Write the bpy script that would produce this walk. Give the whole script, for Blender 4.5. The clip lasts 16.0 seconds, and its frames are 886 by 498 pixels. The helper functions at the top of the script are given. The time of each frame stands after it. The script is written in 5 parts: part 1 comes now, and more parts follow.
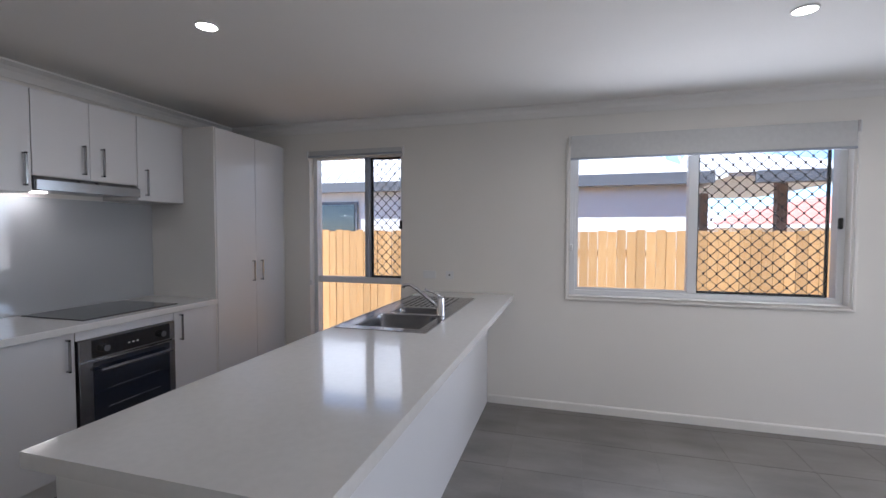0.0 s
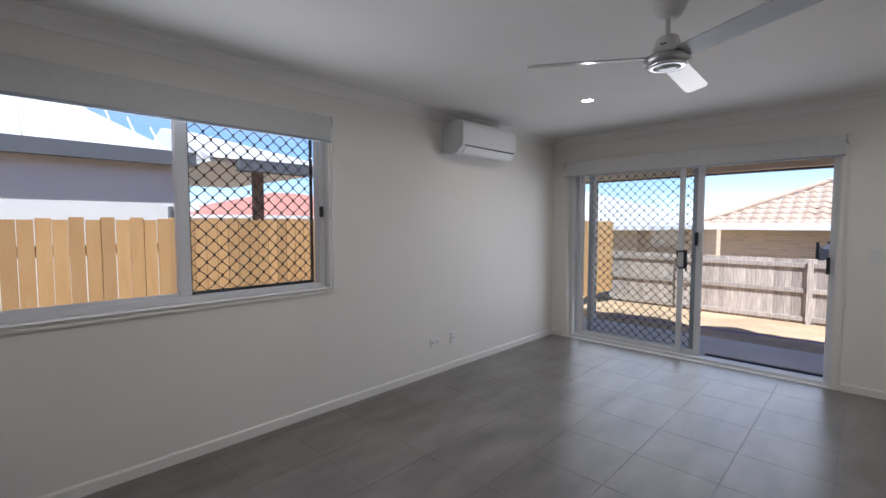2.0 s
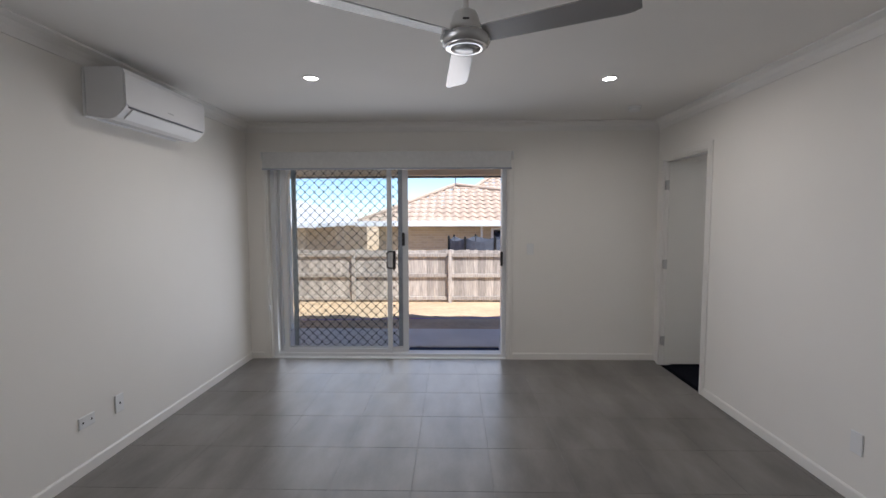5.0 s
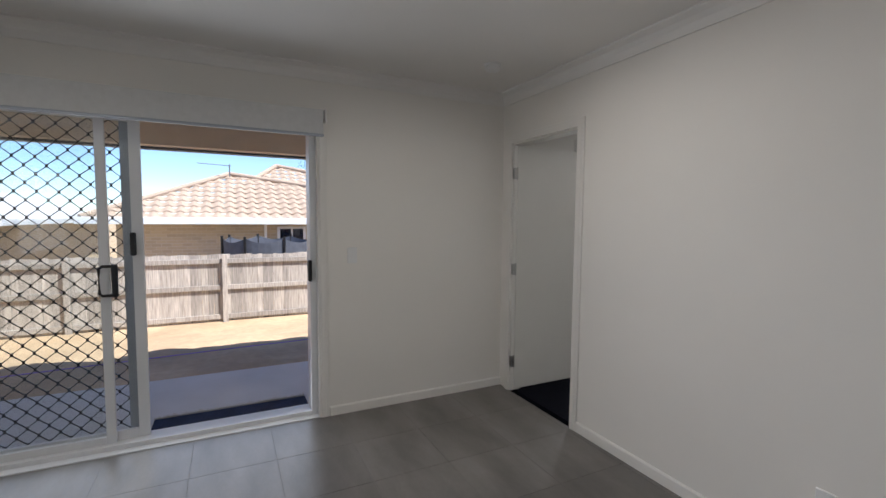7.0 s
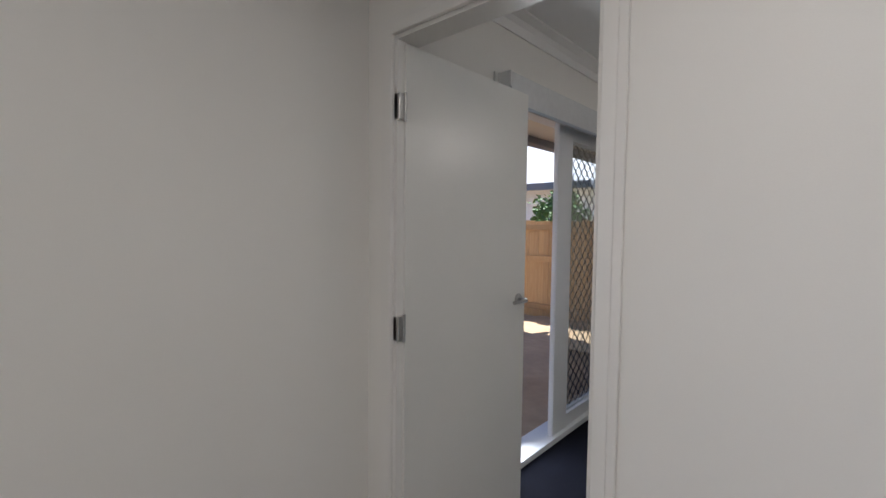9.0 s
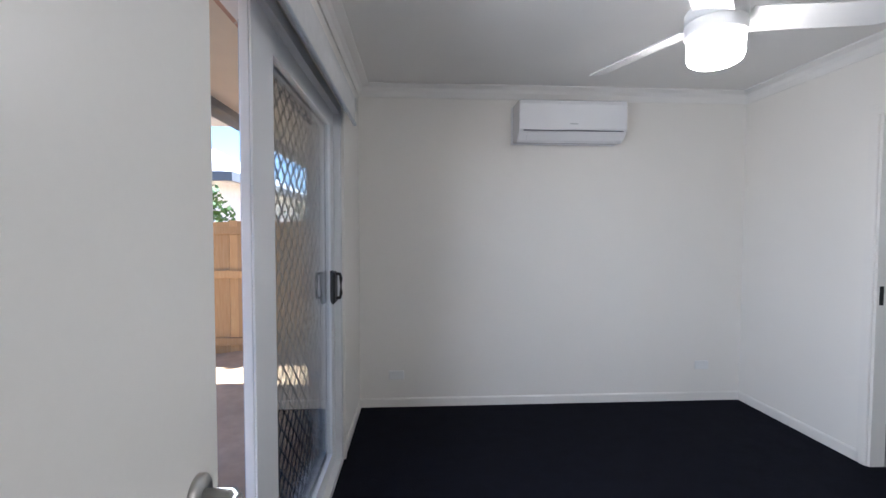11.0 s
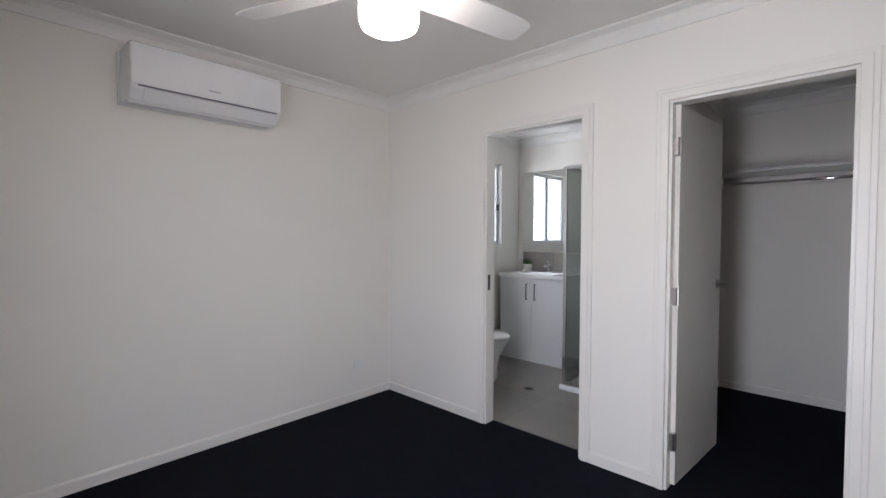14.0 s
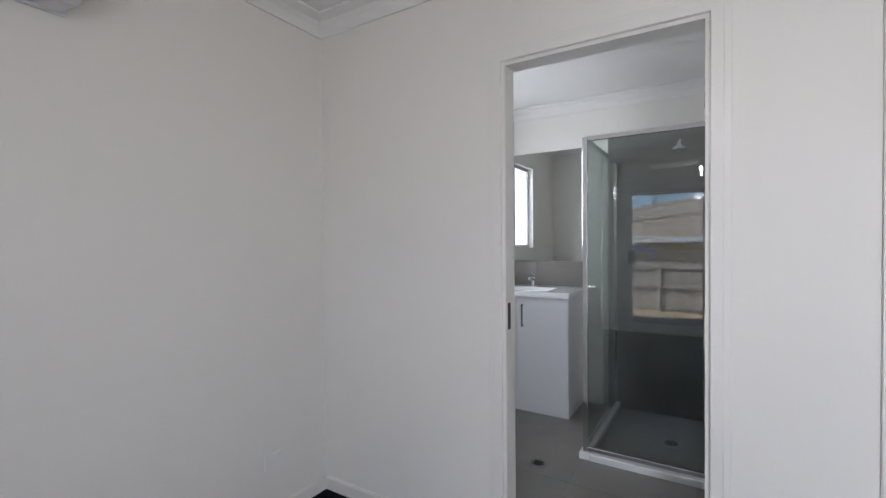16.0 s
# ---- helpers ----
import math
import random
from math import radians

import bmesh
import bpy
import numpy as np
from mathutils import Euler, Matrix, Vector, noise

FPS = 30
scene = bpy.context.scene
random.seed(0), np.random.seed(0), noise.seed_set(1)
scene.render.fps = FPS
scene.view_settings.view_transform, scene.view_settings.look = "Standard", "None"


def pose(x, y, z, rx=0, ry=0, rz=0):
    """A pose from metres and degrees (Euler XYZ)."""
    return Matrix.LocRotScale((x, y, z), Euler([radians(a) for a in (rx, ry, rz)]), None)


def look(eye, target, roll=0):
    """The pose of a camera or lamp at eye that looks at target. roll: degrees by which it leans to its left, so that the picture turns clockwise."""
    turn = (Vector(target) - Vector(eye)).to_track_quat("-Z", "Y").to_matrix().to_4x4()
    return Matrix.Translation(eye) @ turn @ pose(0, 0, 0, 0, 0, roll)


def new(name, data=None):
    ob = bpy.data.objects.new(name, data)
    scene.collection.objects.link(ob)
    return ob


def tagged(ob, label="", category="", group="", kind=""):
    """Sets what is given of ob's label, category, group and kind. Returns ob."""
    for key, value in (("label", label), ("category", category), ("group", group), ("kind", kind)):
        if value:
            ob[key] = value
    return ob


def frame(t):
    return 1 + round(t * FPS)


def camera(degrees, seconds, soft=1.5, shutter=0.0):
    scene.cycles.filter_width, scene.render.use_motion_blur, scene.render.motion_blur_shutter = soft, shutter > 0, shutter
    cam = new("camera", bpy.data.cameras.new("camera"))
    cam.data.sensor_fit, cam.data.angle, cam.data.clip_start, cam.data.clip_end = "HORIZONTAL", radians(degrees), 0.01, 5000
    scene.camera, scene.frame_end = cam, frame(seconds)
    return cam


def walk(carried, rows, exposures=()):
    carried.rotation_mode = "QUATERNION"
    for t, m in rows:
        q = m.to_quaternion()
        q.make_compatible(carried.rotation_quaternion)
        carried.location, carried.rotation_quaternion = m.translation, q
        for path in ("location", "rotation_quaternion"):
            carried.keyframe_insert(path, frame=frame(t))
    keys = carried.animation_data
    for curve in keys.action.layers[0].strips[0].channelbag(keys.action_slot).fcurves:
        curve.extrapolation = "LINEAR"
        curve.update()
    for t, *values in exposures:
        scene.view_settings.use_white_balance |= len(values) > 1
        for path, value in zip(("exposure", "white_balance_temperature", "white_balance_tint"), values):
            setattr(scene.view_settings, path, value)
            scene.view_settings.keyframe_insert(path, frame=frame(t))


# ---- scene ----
cam = camera(90.3, 16.0)
PATH = [
    (0, (0.661, 0.42, 1.448), (0.113, 2.342, 1.37), 0.1),
    (0.5, (0.647, 0.481, 1.447), (0.638, 2.479, 1.366), -0.4),
    (1, (0.666, 0.591, 1.447), (1.142, 2.531, 1.347), -0.5),
    (1.5, (0.726, 0.864, 1.444), (1.664, 2.626, 1.315), -0.1),
    (2, (0.746, 1.183, 1.428), (2.177, 2.575, 1.309), -0.0),
    (2.5, (0.716, 1.488, 1.423), (2.516, 2.352, 1.312), 0.6),
    (3, (0.758, 1.711, 1.42), (2.699, 2.177, 1.305), 0.0),
    (5.3, (1.299, 1.97, 1.478), (3.294, 1.93, 1.343), -0.1),
    (5.5, (1.398, 1.991, 1.475), (3.39, 1.864, 1.342), -0.1),
    (6, (1.726, 2.051, 1.46), (3.669, 1.595, 1.329), 0.3),
    (6.5, (2.145, 2.041, 1.443), (4.006, 1.321, 1.31), 0.5),
    (7, (2.594, 1.961, 1.431), (4.386, 1.083, 1.293), 0.5),
    (7.5, (3.08, 1.795, 1.413), (4.808, 0.795, 1.285), 0.6),
    (8, (3.566, 1.533, 1.402), (5.2, 0.386, 1.28), 0.4),
    (8.2, (3.735, 1.415, 1.4), (5.341, 0.229, 1.276), 0.5),
    (10.5, (5.263, -0.095, 1.368), (5.551, -2.073, 1.295), -0.1),
    (11, (5.293, -0.35, 1.37), (5.174, -2.345, 1.291), 0.1),
    (11.4, (5.286, -0.442, 1.372), (4.793, -2.378, 1.296), 0.2),
    (11.5, (5.282, -0.456, 1.372), (4.709, -2.371, 1.295), 0.3),
    (12, (5.257, -0.503, 1.381), (4.358, -2.289, 1.304), 0.4),
    (12.5, (5.228, -0.526, 1.381), (4.093, -2.171, 1.312), 0.2),
    (13, (5.218, -0.559, 1.37), (3.929, -2.087, 1.308), 0.2),
    (13.5, (5.186, -0.647, 1.353), (3.757, -2.045, 1.287), 0.6),
    (14, (5.12, -0.833, 1.339), (3.659, -2.197, 1.276), 0.1),
    (14.5, (4.956, -1.154, 1.352), (3.476, -2.497, 1.298), -0.1),
    (15, (4.725, -1.515, 1.348), (3.147, -2.743, 1.293), -0.1),
    (15.5, (4.519, -1.781, 1.334), (2.836, -2.861, 1.295), -0.6),
    (16, (4.318, -1.988, 1.316), (2.618, -3.041, 1.282), -0.5),
]
walk(cam, [(t, look(eye, target, roll)) for t, eye, target, roll in PATH],
     exposures=((0, 1.9, 5800, 14), (1.0, 1.5, 5900, 14), (2.5, 1.15, 6000, 13), (5.5, 1.2, 6150, 13), (8, 1.15, 6200, 10), (9, 1.5, 6100, 12), (10.5, 2.4, 5700, 12), (11.5, 2.35, 5800, 13), (13, 2.25, 6200, 16), (16, 2.05, 6000, 14)))

# ---- world, sun, exposure ----
world = bpy.data.worlds.new("sky")
scene.world = world
world.use_nodes = True
wn = world.node_tree.nodes
sky = wn.new("ShaderNodeTexSky")
sky.sky_type = 'NISHITA'
sky.sun_disc = False
SUN = Vector((0.40, 0.32, -0.88)).normalized()
sky.sun_elevation = math.asin(-SUN.z)
sky.sun_rotation = math.atan2(-SUN.x, -SUN.y)
sky.air_density, sky.dust_density, sky.ozone_density = 0.7, 0.05, 3.5
world.node_tree.links.new(sky.outputs[0], wn["Background"].inputs[0])
wn["Background"].inputs[1].default_value = 0.10
sun = new("sun", bpy.data.lights.new("sun", 'SUN'))
sun.data.energy, sun.data.angle, sun.data.color = 4.1, radians(0.5), (1.0, 0.95, 0.87)
sun.matrix_world = Matrix.Translation((0, 0, 20)) @ SUN.to_track_quat("-Z", "Y").to_matrix().to_4x4()
DOWNLIGHT_W = 2.6
FAN_LAMP = 10.0


def add_window_fill(at, toward, width, height, power):
    """Area lamp added in a glazed opening, standing in for sky and yard light."""
    lamp = new("window_fill_lamp", bpy.data.lights.new("window_fill_lamp", 'AREA'))
    lamp.data.shape, lamp.data.size, lamp.data.size_y = 'RECTANGLE', width, height
    lamp.data.energy, lamp.data.color = power, (0.93, 0.965, 1.0)
    lamp.data.spread = radians(155)
    lamp.matrix_world = look(at, toward)


add_window_fill((5.765, 2.63, 1.03), (0, 2.63, 0.6), 2.40, 1.95, 7)
add_window_fill((1.60, 4.125, 1.53), (1.60, 0, 1.53), 1.75, 1.10, 6)
# Added fill covers one strip only, clear of the shower glass reflection.
add_window_fill((5.745, -1.21, 1.03), (0, -1.21, 0.43), 0.46, 1.95, 7.5)




# ---- materials ----
def mat(name, col, rough=0.5, metal=0.0, vary=0.06, scale=6.0, bump=0.0, fine=120.0, coat=0.0, col2=None, spec=0.5, piece=0.0, stretch=None, glow=0.0, placed=False):
    m = bpy.data.materials.new(name)
    m.use_nodes = True
    nt = m.node_tree
    n, l = nt.nodes, nt.links
    p = n["Principled BSDF"]
    p.inputs["Roughness"].default_value = rough
    p.inputs["Metallic"].default_value = metal
    p.inputs["Specular IOR Level"].default_value = spec
    p.inputs["Coat Weight"].default_value = coat
    tc = n.new("ShaderNodeTexCoord")
    mp = n.new("ShaderNodeMapping")
    geo = n.new("ShaderNodeNewGeometry")
    l.new(geo.outputs["Position"] if placed else tc.outputs["Object"], mp.inputs[0])
    if stretch:
        mp.inputs["Scale"].default_value = stretch
    big = n.new("ShaderNodeTexNoise")
    big.inputs["Scale"].default_value, big.inputs["Detail"].default_value = scale, 5
    l.new(mp.outputs[0], big.inputs["Vector"])
    small = n.new("ShaderNodeTexNoise")
    small.inputs["Scale"].default_value, small.inputs["Detail"].default_value = fine, 3
    l.new(mp.outputs[0], small.inputs["Vector"])
    ramp = n.new("ShaderNodeValToRGB")
    c2 = col2 or tuple(max(0, c * (1 - 2.5 * vary)) for c in col)
    ramp.color_ramp.elements[0].position, ramp.color_ramp.elements[1].position = 0.3, 0.7
    ramp.color_ramp.elements[0].color, ramp.color_ramp.elements[1].color = (*c2, 1), (*col, 1)
    l.new(big.outputs[0], ramp.inputs[0])
    hsv = n.new("ShaderNodeHueSaturation")
    l.new(ramp.outputs[0], hsv.inputs["Color"])
    mr = n.new("ShaderNodeMapRange")
    mr.inputs[3].default_value, mr.inputs[4].default_value = 1 - vary, 1 + vary
    l.new(small.outputs[0], mr.inputs[0])
    if piece:
        oi = n.new("ShaderNodeObjectInfo")
        pr = n.new("ShaderNodeMapRange")
        pr.inputs[3].default_value, pr.inputs[4].default_value = 1 - piece, 1 + piece
        l.new(oi.outputs["Random"], pr.inputs[0])
        mul = n.new("ShaderNodeMath")
        mul.operation = 'MULTIPLY'
        l.new(mr.outputs[0], mul.inputs[0])
        l.new(pr.outputs[0], mul.inputs[1])
        l.new(mul.outputs[0], hsv.inputs["Value"])
        add = n.new("ShaderNodeVectorMath")
        add.operation = 'ADD'
        sc = n.new("ShaderNodeMath")
        sc.operation = 'MULTIPLY'
        sc.inputs[1].default_value = 37.0
        l.new(oi.outputs["Random"], sc.inputs[0])
        l.new(mp.outputs[0], add.inputs[0])
        l.new(sc.outputs[0], add.inputs[1])
        if not placed:
            l.new(add.outputs[0], big.inputs["Vector"])
    else:
        l.new(mr.outputs[0], hsv.inputs["Value"])
    l.new(hsv.outputs[0], p.inputs["Base Color"])
    rr = n.new("ShaderNodeMapRange")
    rr.inputs[3].default_value, rr.inputs[4].default_value = max(0, rough - 0.01), min(1, rough + 0.01)
    l.new(big.outputs[0], rr.inputs[0])
    l.new(rr.outputs[0], p.inputs["Roughness"])
    if bump:
        b = n.new("ShaderNodeBump")
        b.inputs["Strength"].default_value, b.inputs["Distance"].default_value = bump, 0.01
        l.new(small.outputs[0], b.inputs["Height"])
        l.new(b.outputs[0], p.inputs["Normal"])
    if glow:
        p.inputs["Emission Color"].default_value = (1, 0.91, 0.82, 1)
        p.inputs["Emission Strength"].default_value = glow
    return m


def glass_mat(name, tint=(1, 1, 1), rough=0.0, ior=1.5):
    m = bpy.data.materials.new(name)
    m.use_nodes = True
    n, l = m.node_tree.nodes, m.node_tree.links
    tr, gl, mx = n.new("ShaderNodeBsdfTransparent"), n.new("ShaderNodeBsdfGlossy"), n.new("ShaderNodeMixShader")
    lw, pw, fr = n.new("ShaderNodeLayerWeight"), n.new("ShaderNodeMath"), n.new("ShaderNodeMapRange")
    lw.inputs[0].default_value = 0.5
    pw.operation = 'POWER'
    pw.inputs[1].default_value = 5.0
    l.new(lw.outputs["Facing"], pw.inputs[0])
    l.new(pw.outputs[0], fr.inputs[0])
    fr.inputs[3].default_value, fr.inputs[4].default_value = ((ior - 1) / (ior + 1)) ** 2, 1.0
    tr.inputs[0].default_value = (*tint, 1)
    gl.inputs["Roughness"].default_value = rough
    l.new(fr.outputs[0], mx.inputs[0])
    l.new(tr.outputs[0], mx.inputs[1])
    l.new(gl.outputs[0], mx.inputs[2])
    l.new(mx.outputs[0], n["Material Output"].inputs[0])
    return m


WALL = mat("wall_paint", (0.80, 0.772, 0.722), 0.55, vary=0.015, scale=1.2, bump=0.03, fine=260)
CEIL = mat("ceiling_paint", (0.80, 0.782, 0.752), 0.8, vary=0.015, scale=1.5, bump=0.03, fine=200)
TRIM = mat("gloss_trim_paint", (0.78, 0.755, 0.71), 0.35, vary=0.01, scale=3)
DOORP = mat("door_paint", (0.76, 0.74, 0.69), 0.32, vary=0.015, scale=2, bump=0.02, fine=90)
TILE = mat("grey_floor_tile", (0.215, 0.20, 0.187), 0.31, vary=0.09, scale=3.2, bump=0.015, fine=60, col2=(0.122, 0.112, 0.104), piece=0.06, placed=True, stretch=(0.55, 1.4, 1))
GROUT = mat("grout", (0.22, 0.21, 0.20), 0.9, vary=0.08, scale=20)
CARPET = mat("dark_carpet", (0.009, 0.010, 0.017), 1.0, vary=0.12, scale=9, bump=0.7, fine=420, spec=0.1)
CAB = mat("white_laminate", (0.68, 0.68, 0.69), 0.28, vary=0.012, scale=2)
CABSIDE = mat("white_cabinet_panel", (0.66, 0.65, 0.63), 0.35, vary=0.012, scale=2)
STONE = mat("white_stone_top", (0.70, 0.69, 0.67), 0.10, vary=0.02, scale=40, fine=600, coat=0.3)
# Steel darkened so the bowls' shade and dim reflections sit in the colour.
SHADED_BOWL = mat("shaded_bowl_steel", (0.24, 0.24, 0.25), 0.25, 1.0, vary=0.06, scale=8, fine=300)
STEEL = mat("brushed_steel", (0.40, 0.40, 0.41), 0.22, 1.0, vary=0.06, scale=8, fine=300)
CHROME = mat("chrome", (0.80, 0.80, 0.81), 0.07, 1.0, vary=0.01)
SATIN = mat("satin_nickel", (0.52, 0.51, 0.49), 0.3, 1.0, vary=0.03)
BLACKGL = mat("black_glass", (0.008, 0.008, 0.010), 0.05, vary=0.02, coat=0.5)
OVENWIN = mat("oven_window", (0.010, 0.014, 0.028), 0.03, vary=0.02, coat=1.0)
SPLASH = mat("splashback_glass", (0.42, 0.44, 0.46), 0.06, vary=0.02, scale=1.5, coat=0.8)
ALU = mat("white_powder_coat", (0.72, 0.73, 0.74), 0.35, vary=0.015, scale=4)
ALUG = mat("grey_aluminium", (0.36, 0.39, 0.44), 0.4, 0.3, vary=0.03)
BLACK = mat("black_plastic", (0.012, 0.012, 0.013), 0.4, vary=0.1)
GRILLE = mat("dark_grille", (0.018, 0.018, 0.02), 0.55, vary=0.1)
PLASTIC = mat("white_plastic", (0.76, 0.76, 0.75), 0.3, vary=0.01)
ACW = mat("ac_white", (0.78, 0.78, 0.79), 0.25, vary=0.01)
ACG = mat("ac_grey_vane", (0.45, 0.46, 0.47), 0.4, vary=0.02)
FANB = mat("fan_blade_metal", (0.50, 0.50, 0.50), 0.25, 0.7, vary=0.04)
FANW = mat("fan_white", (0.70, 0.69, 0.67), 0.4, vary=0.02)
BLIND = mat("roller_fabric", (0.62, 0.62, 0.61), 0.85, vary=0.03, scale=30, bump=0.2, fine=500)
GLASS = glass_mat("clear_glass", (0.97, 0.985, 0.98))
SHGLASS = glass_mat("shower_glass", (0.88, 0.91, 0.90), ior=1.95)
MIRROR = mat("mirror_silver", (0.86, 0.88, 0.87), 0.01, 1.0, vary=0.0)
CERAMIC = mat("white_ceramic", (0.80, 0.80, 0.79), 0.08, vary=0.01, coat=0.5)
ETILE = mat("ensuite_tile", (0.22, 0.20, 0.178), 0.33, vary=0.06, scale=3, bump=0.02, fine=70, col2=(0.17, 0.16, 0.15), piece=0.05, placed=True)
STILE = mat("shower_tile", (0.20, 0.19, 0.18), 0.35, vary=0.07, scale=3, bump=0.02, fine=70, col2=(0.14, 0.135, 0.13), piece=0.06, placed=True)
FROST = mat("frosted_glass", (0.85, 0.88, 0.9), 0.5, vary=0.02)
FROST.node_tree.nodes["Principled BSDF"].inputs["Transmission Weight"].default_value = 0.92
GLOWM = mat("lamp_diffuser", (0.9, 0.9, 0.9), 0.4, vary=0.0, glow=FAN_LAMP)
LEAF = mat("leaf_green", (0.08, 0.17, 0.05), 0.6, vary=0.3, scale=15, col2=(0.03, 0.08, 0.02), piece=0.2)
POT = mat("cement_pot", (0.52, 0.50, 0.46), 0.8, vary=0.06, bump=0.1)
PINE = mat("pine_paling", (0.56, 0.36, 0.17), 0.75, vary=0.10, scale=5, fine=40, bump=0.15, col2=(0.50, 0.29, 0.12), piece=0.16, stretch=(8, 8, 0.7))
GREYWOOD = mat("weathered_paling", (0.50, 0.46, 0.42), 0.85, vary=0.14, scale=6, fine=40, bump=0.25, col2=(0.27, 0.24, 0.22), piece=0.25, stretch=(8, 8, 0.6))
SAND = mat("sandy_ground", (0.50, 0.37, 0.24), 0.95, vary=0.2, scale=0.9, bump=1.0, fine=9, col2=(0.36, 0.26, 0.165))
CONC = mat("patio_concrete", (0.62, 0.62, 0.63), 0.8, vary=0.05, scale=2, bump=0.08, fine=80)
SOFFIT = mat("soffit_cream", (0.76, 0.69, 0.58), 0.7, vary=0.02)
FASCIA = mat("dark_fascia", (0.13, 0.14, 0.16), 0.45, vary=0.04)
METALROOF = mat("pale_metal_roof", (0.60, 0.60, 0.61), 0.5, 0.0, vary=0.03)
REDROOF = mat("red_tile_roof", (0.50, 0.21, 0.17), 0.8, vary=0.1, scale=3, bump=0.3, fine=8)
RENDERW = mat("cream_render", (0.66, 0.62, 0.54), 0.85, vary=0.03, bump=0.1)
PALEW = mat("pale_cladding", (0.80, 0.82, 0.84), 0.7, vary=0.03)
ROOFT = mat("terracotta_tan_tile", (0.42, 0.33, 0.26), 0.75, vary=0.12, scale=1.5, fine=20, col2=(0.36, 0.28, 0.22))
GUTTER = mat("white_gutter", (0.72, 0.75, 0.80), 0.4, vary=0.02)
TIMBER = mat("dark_timber_post", (0.20, 0.13, 0.11), 0.7, vary=0.1)
NETTING = mat("trampoline_net", (0.10, 0.11, 0.14), 0.8, vary=0.1)
MATB = mat("navy_mat", (0.025, 0.04, 0.10), 0.9, vary=0.2, bump=0.5, fine=200)
BLUEP = mat("blue_paint", (0.03, 0.18, 0.6), 0.4, vary=0.05)
PURPLE = mat("purple_string", (0.28, 0.16, 0.6), 0.6, vary=0.05)


def brick_mat(name, c1, c2, mortar, scale):
    m = mat(name, c1, 0.9, vary=0.05)
    n, l = m.node_tree.nodes, m.node_tree.links
    b = n.new("ShaderNodeTexBrick")
    b.inputs["Color1"].default_value, b.inputs["Color2"].default_value, b.inputs["Mortar"].default_value = (*c1, 1), (*c2, 1), (*mortar, 1)
    b.inputs["Scale"].default_value = 1.0
    b.inputs["Brick Width"].default_value, b.inputs["Row Height"].default_value, b.inputs["Mortar Size"].default_value = 0.24, 0.086, 0.006
    geo, sep, comb, add = n.new("ShaderNodeNewGeometry"), n.new("ShaderNodeSeparateXYZ"), n.new("ShaderNodeCombineXYZ"), n.new("ShaderNodeMath")
    l.new(geo.outputs["Position"], sep.inputs[0])
    l.new(sep.outputs[0], add.inputs[0])
    l.new(sep.outputs[1], add.inputs[1])
    l.new(add.outputs[0], comb.inputs[0])
    l.new(sep.outputs[2], comb.inputs[1])
    l.new(comb.outputs[0], b.inputs["Vector"])
    l.new(b.outputs[0], n["Principled BSDF"].inputs["Base Color"])
    return m


BRICKP = brick_mat("pale_brick", (0.50, 0.42, 0.30), (0.42, 0.35, 0.26), (0.52, 0.46, 0.38), 1)
BRICKR = brick_mat("pink_brick", (0.55, 0.36, 0.28), (0.48, 0.32, 0.26), (0.55, 0.5, 0.45), 1)


# ---- mesh helpers ----
def thing(name, loc=(0, 0, 0), rz=0, label="", category="", group="", kind=""):
    root = new(name)
    root.matrix_basis = pose(*loc, 0, 0, rz)
    return tagged(root, label, category, group, kind)


def link(name, bm, material, smooth=False):
    me = bpy.data.meshes.new(name)
    if smooth:
        for f in bm.faces:
            f.smooth = True
    bm.to_mesh(me)
    bm.free()
    me.materials.append(material)
    return new(name, me)


def part(name, bm, material, parent=None, label="", smooth=False):
    ob = link(name, bm, material, smooth)
    if parent:
        ob.parent = parent
    return tagged(ob, label)


def bx(x0, x1, y0, y1, z0, z1, bevel=0.0, bm=None, seg=1):
    own = bm is None
    bm = bm or bmesh.new()
    v = [bm.verts.new((x, y, z)) for z in (min(z0, z1), max(z0, z1)) for y in (min(y0, y1), max(y0, y1)) for x in (min(x0, x1), max(x0, x1))]
    fs = [bm.faces.new([v[i] for i in q]) for q in ((0, 2, 3, 1), (4, 5, 7, 6), (0, 1, 5, 4), (2, 6, 7, 3), (0, 4, 6, 2), (1, 3, 7, 5))]
    if bevel:
        es = {e for f in fs for e in f.edges}
        bmesh.ops.bevel(bm, geom=list(es), offset=bevel, segments=seg, affect='EDGES', profile=0.5)
    return bm


def cyl(p, q, r, seg=16, r2=None, bm=None, caps=True):
    bm = bm or bmesh.new()
    p, q = Vector(p), Vector(q)
    rot = (q - p).to_track_quat("Z", "Y").to_matrix()
    r2 = r if r2 is None else r2
    rings = []
    for c, rad in ((p, r), (q, r2)):
        rings.append([bm.verts.new(c + rot @ Vector((rad * math.cos(a), rad * math.sin(a), 0))) for a in (2 * math.pi * i / seg for i in range(seg))])
    for i in range(seg):
        j = (i + 1) % seg
        bm.faces.new((rings[0][i], rings[0][j], rings[1][j], rings[1][i]))
    if caps:
        bm.faces.new(rings[0][::-1])
        bm.faces.new(rings[1])
    return bm


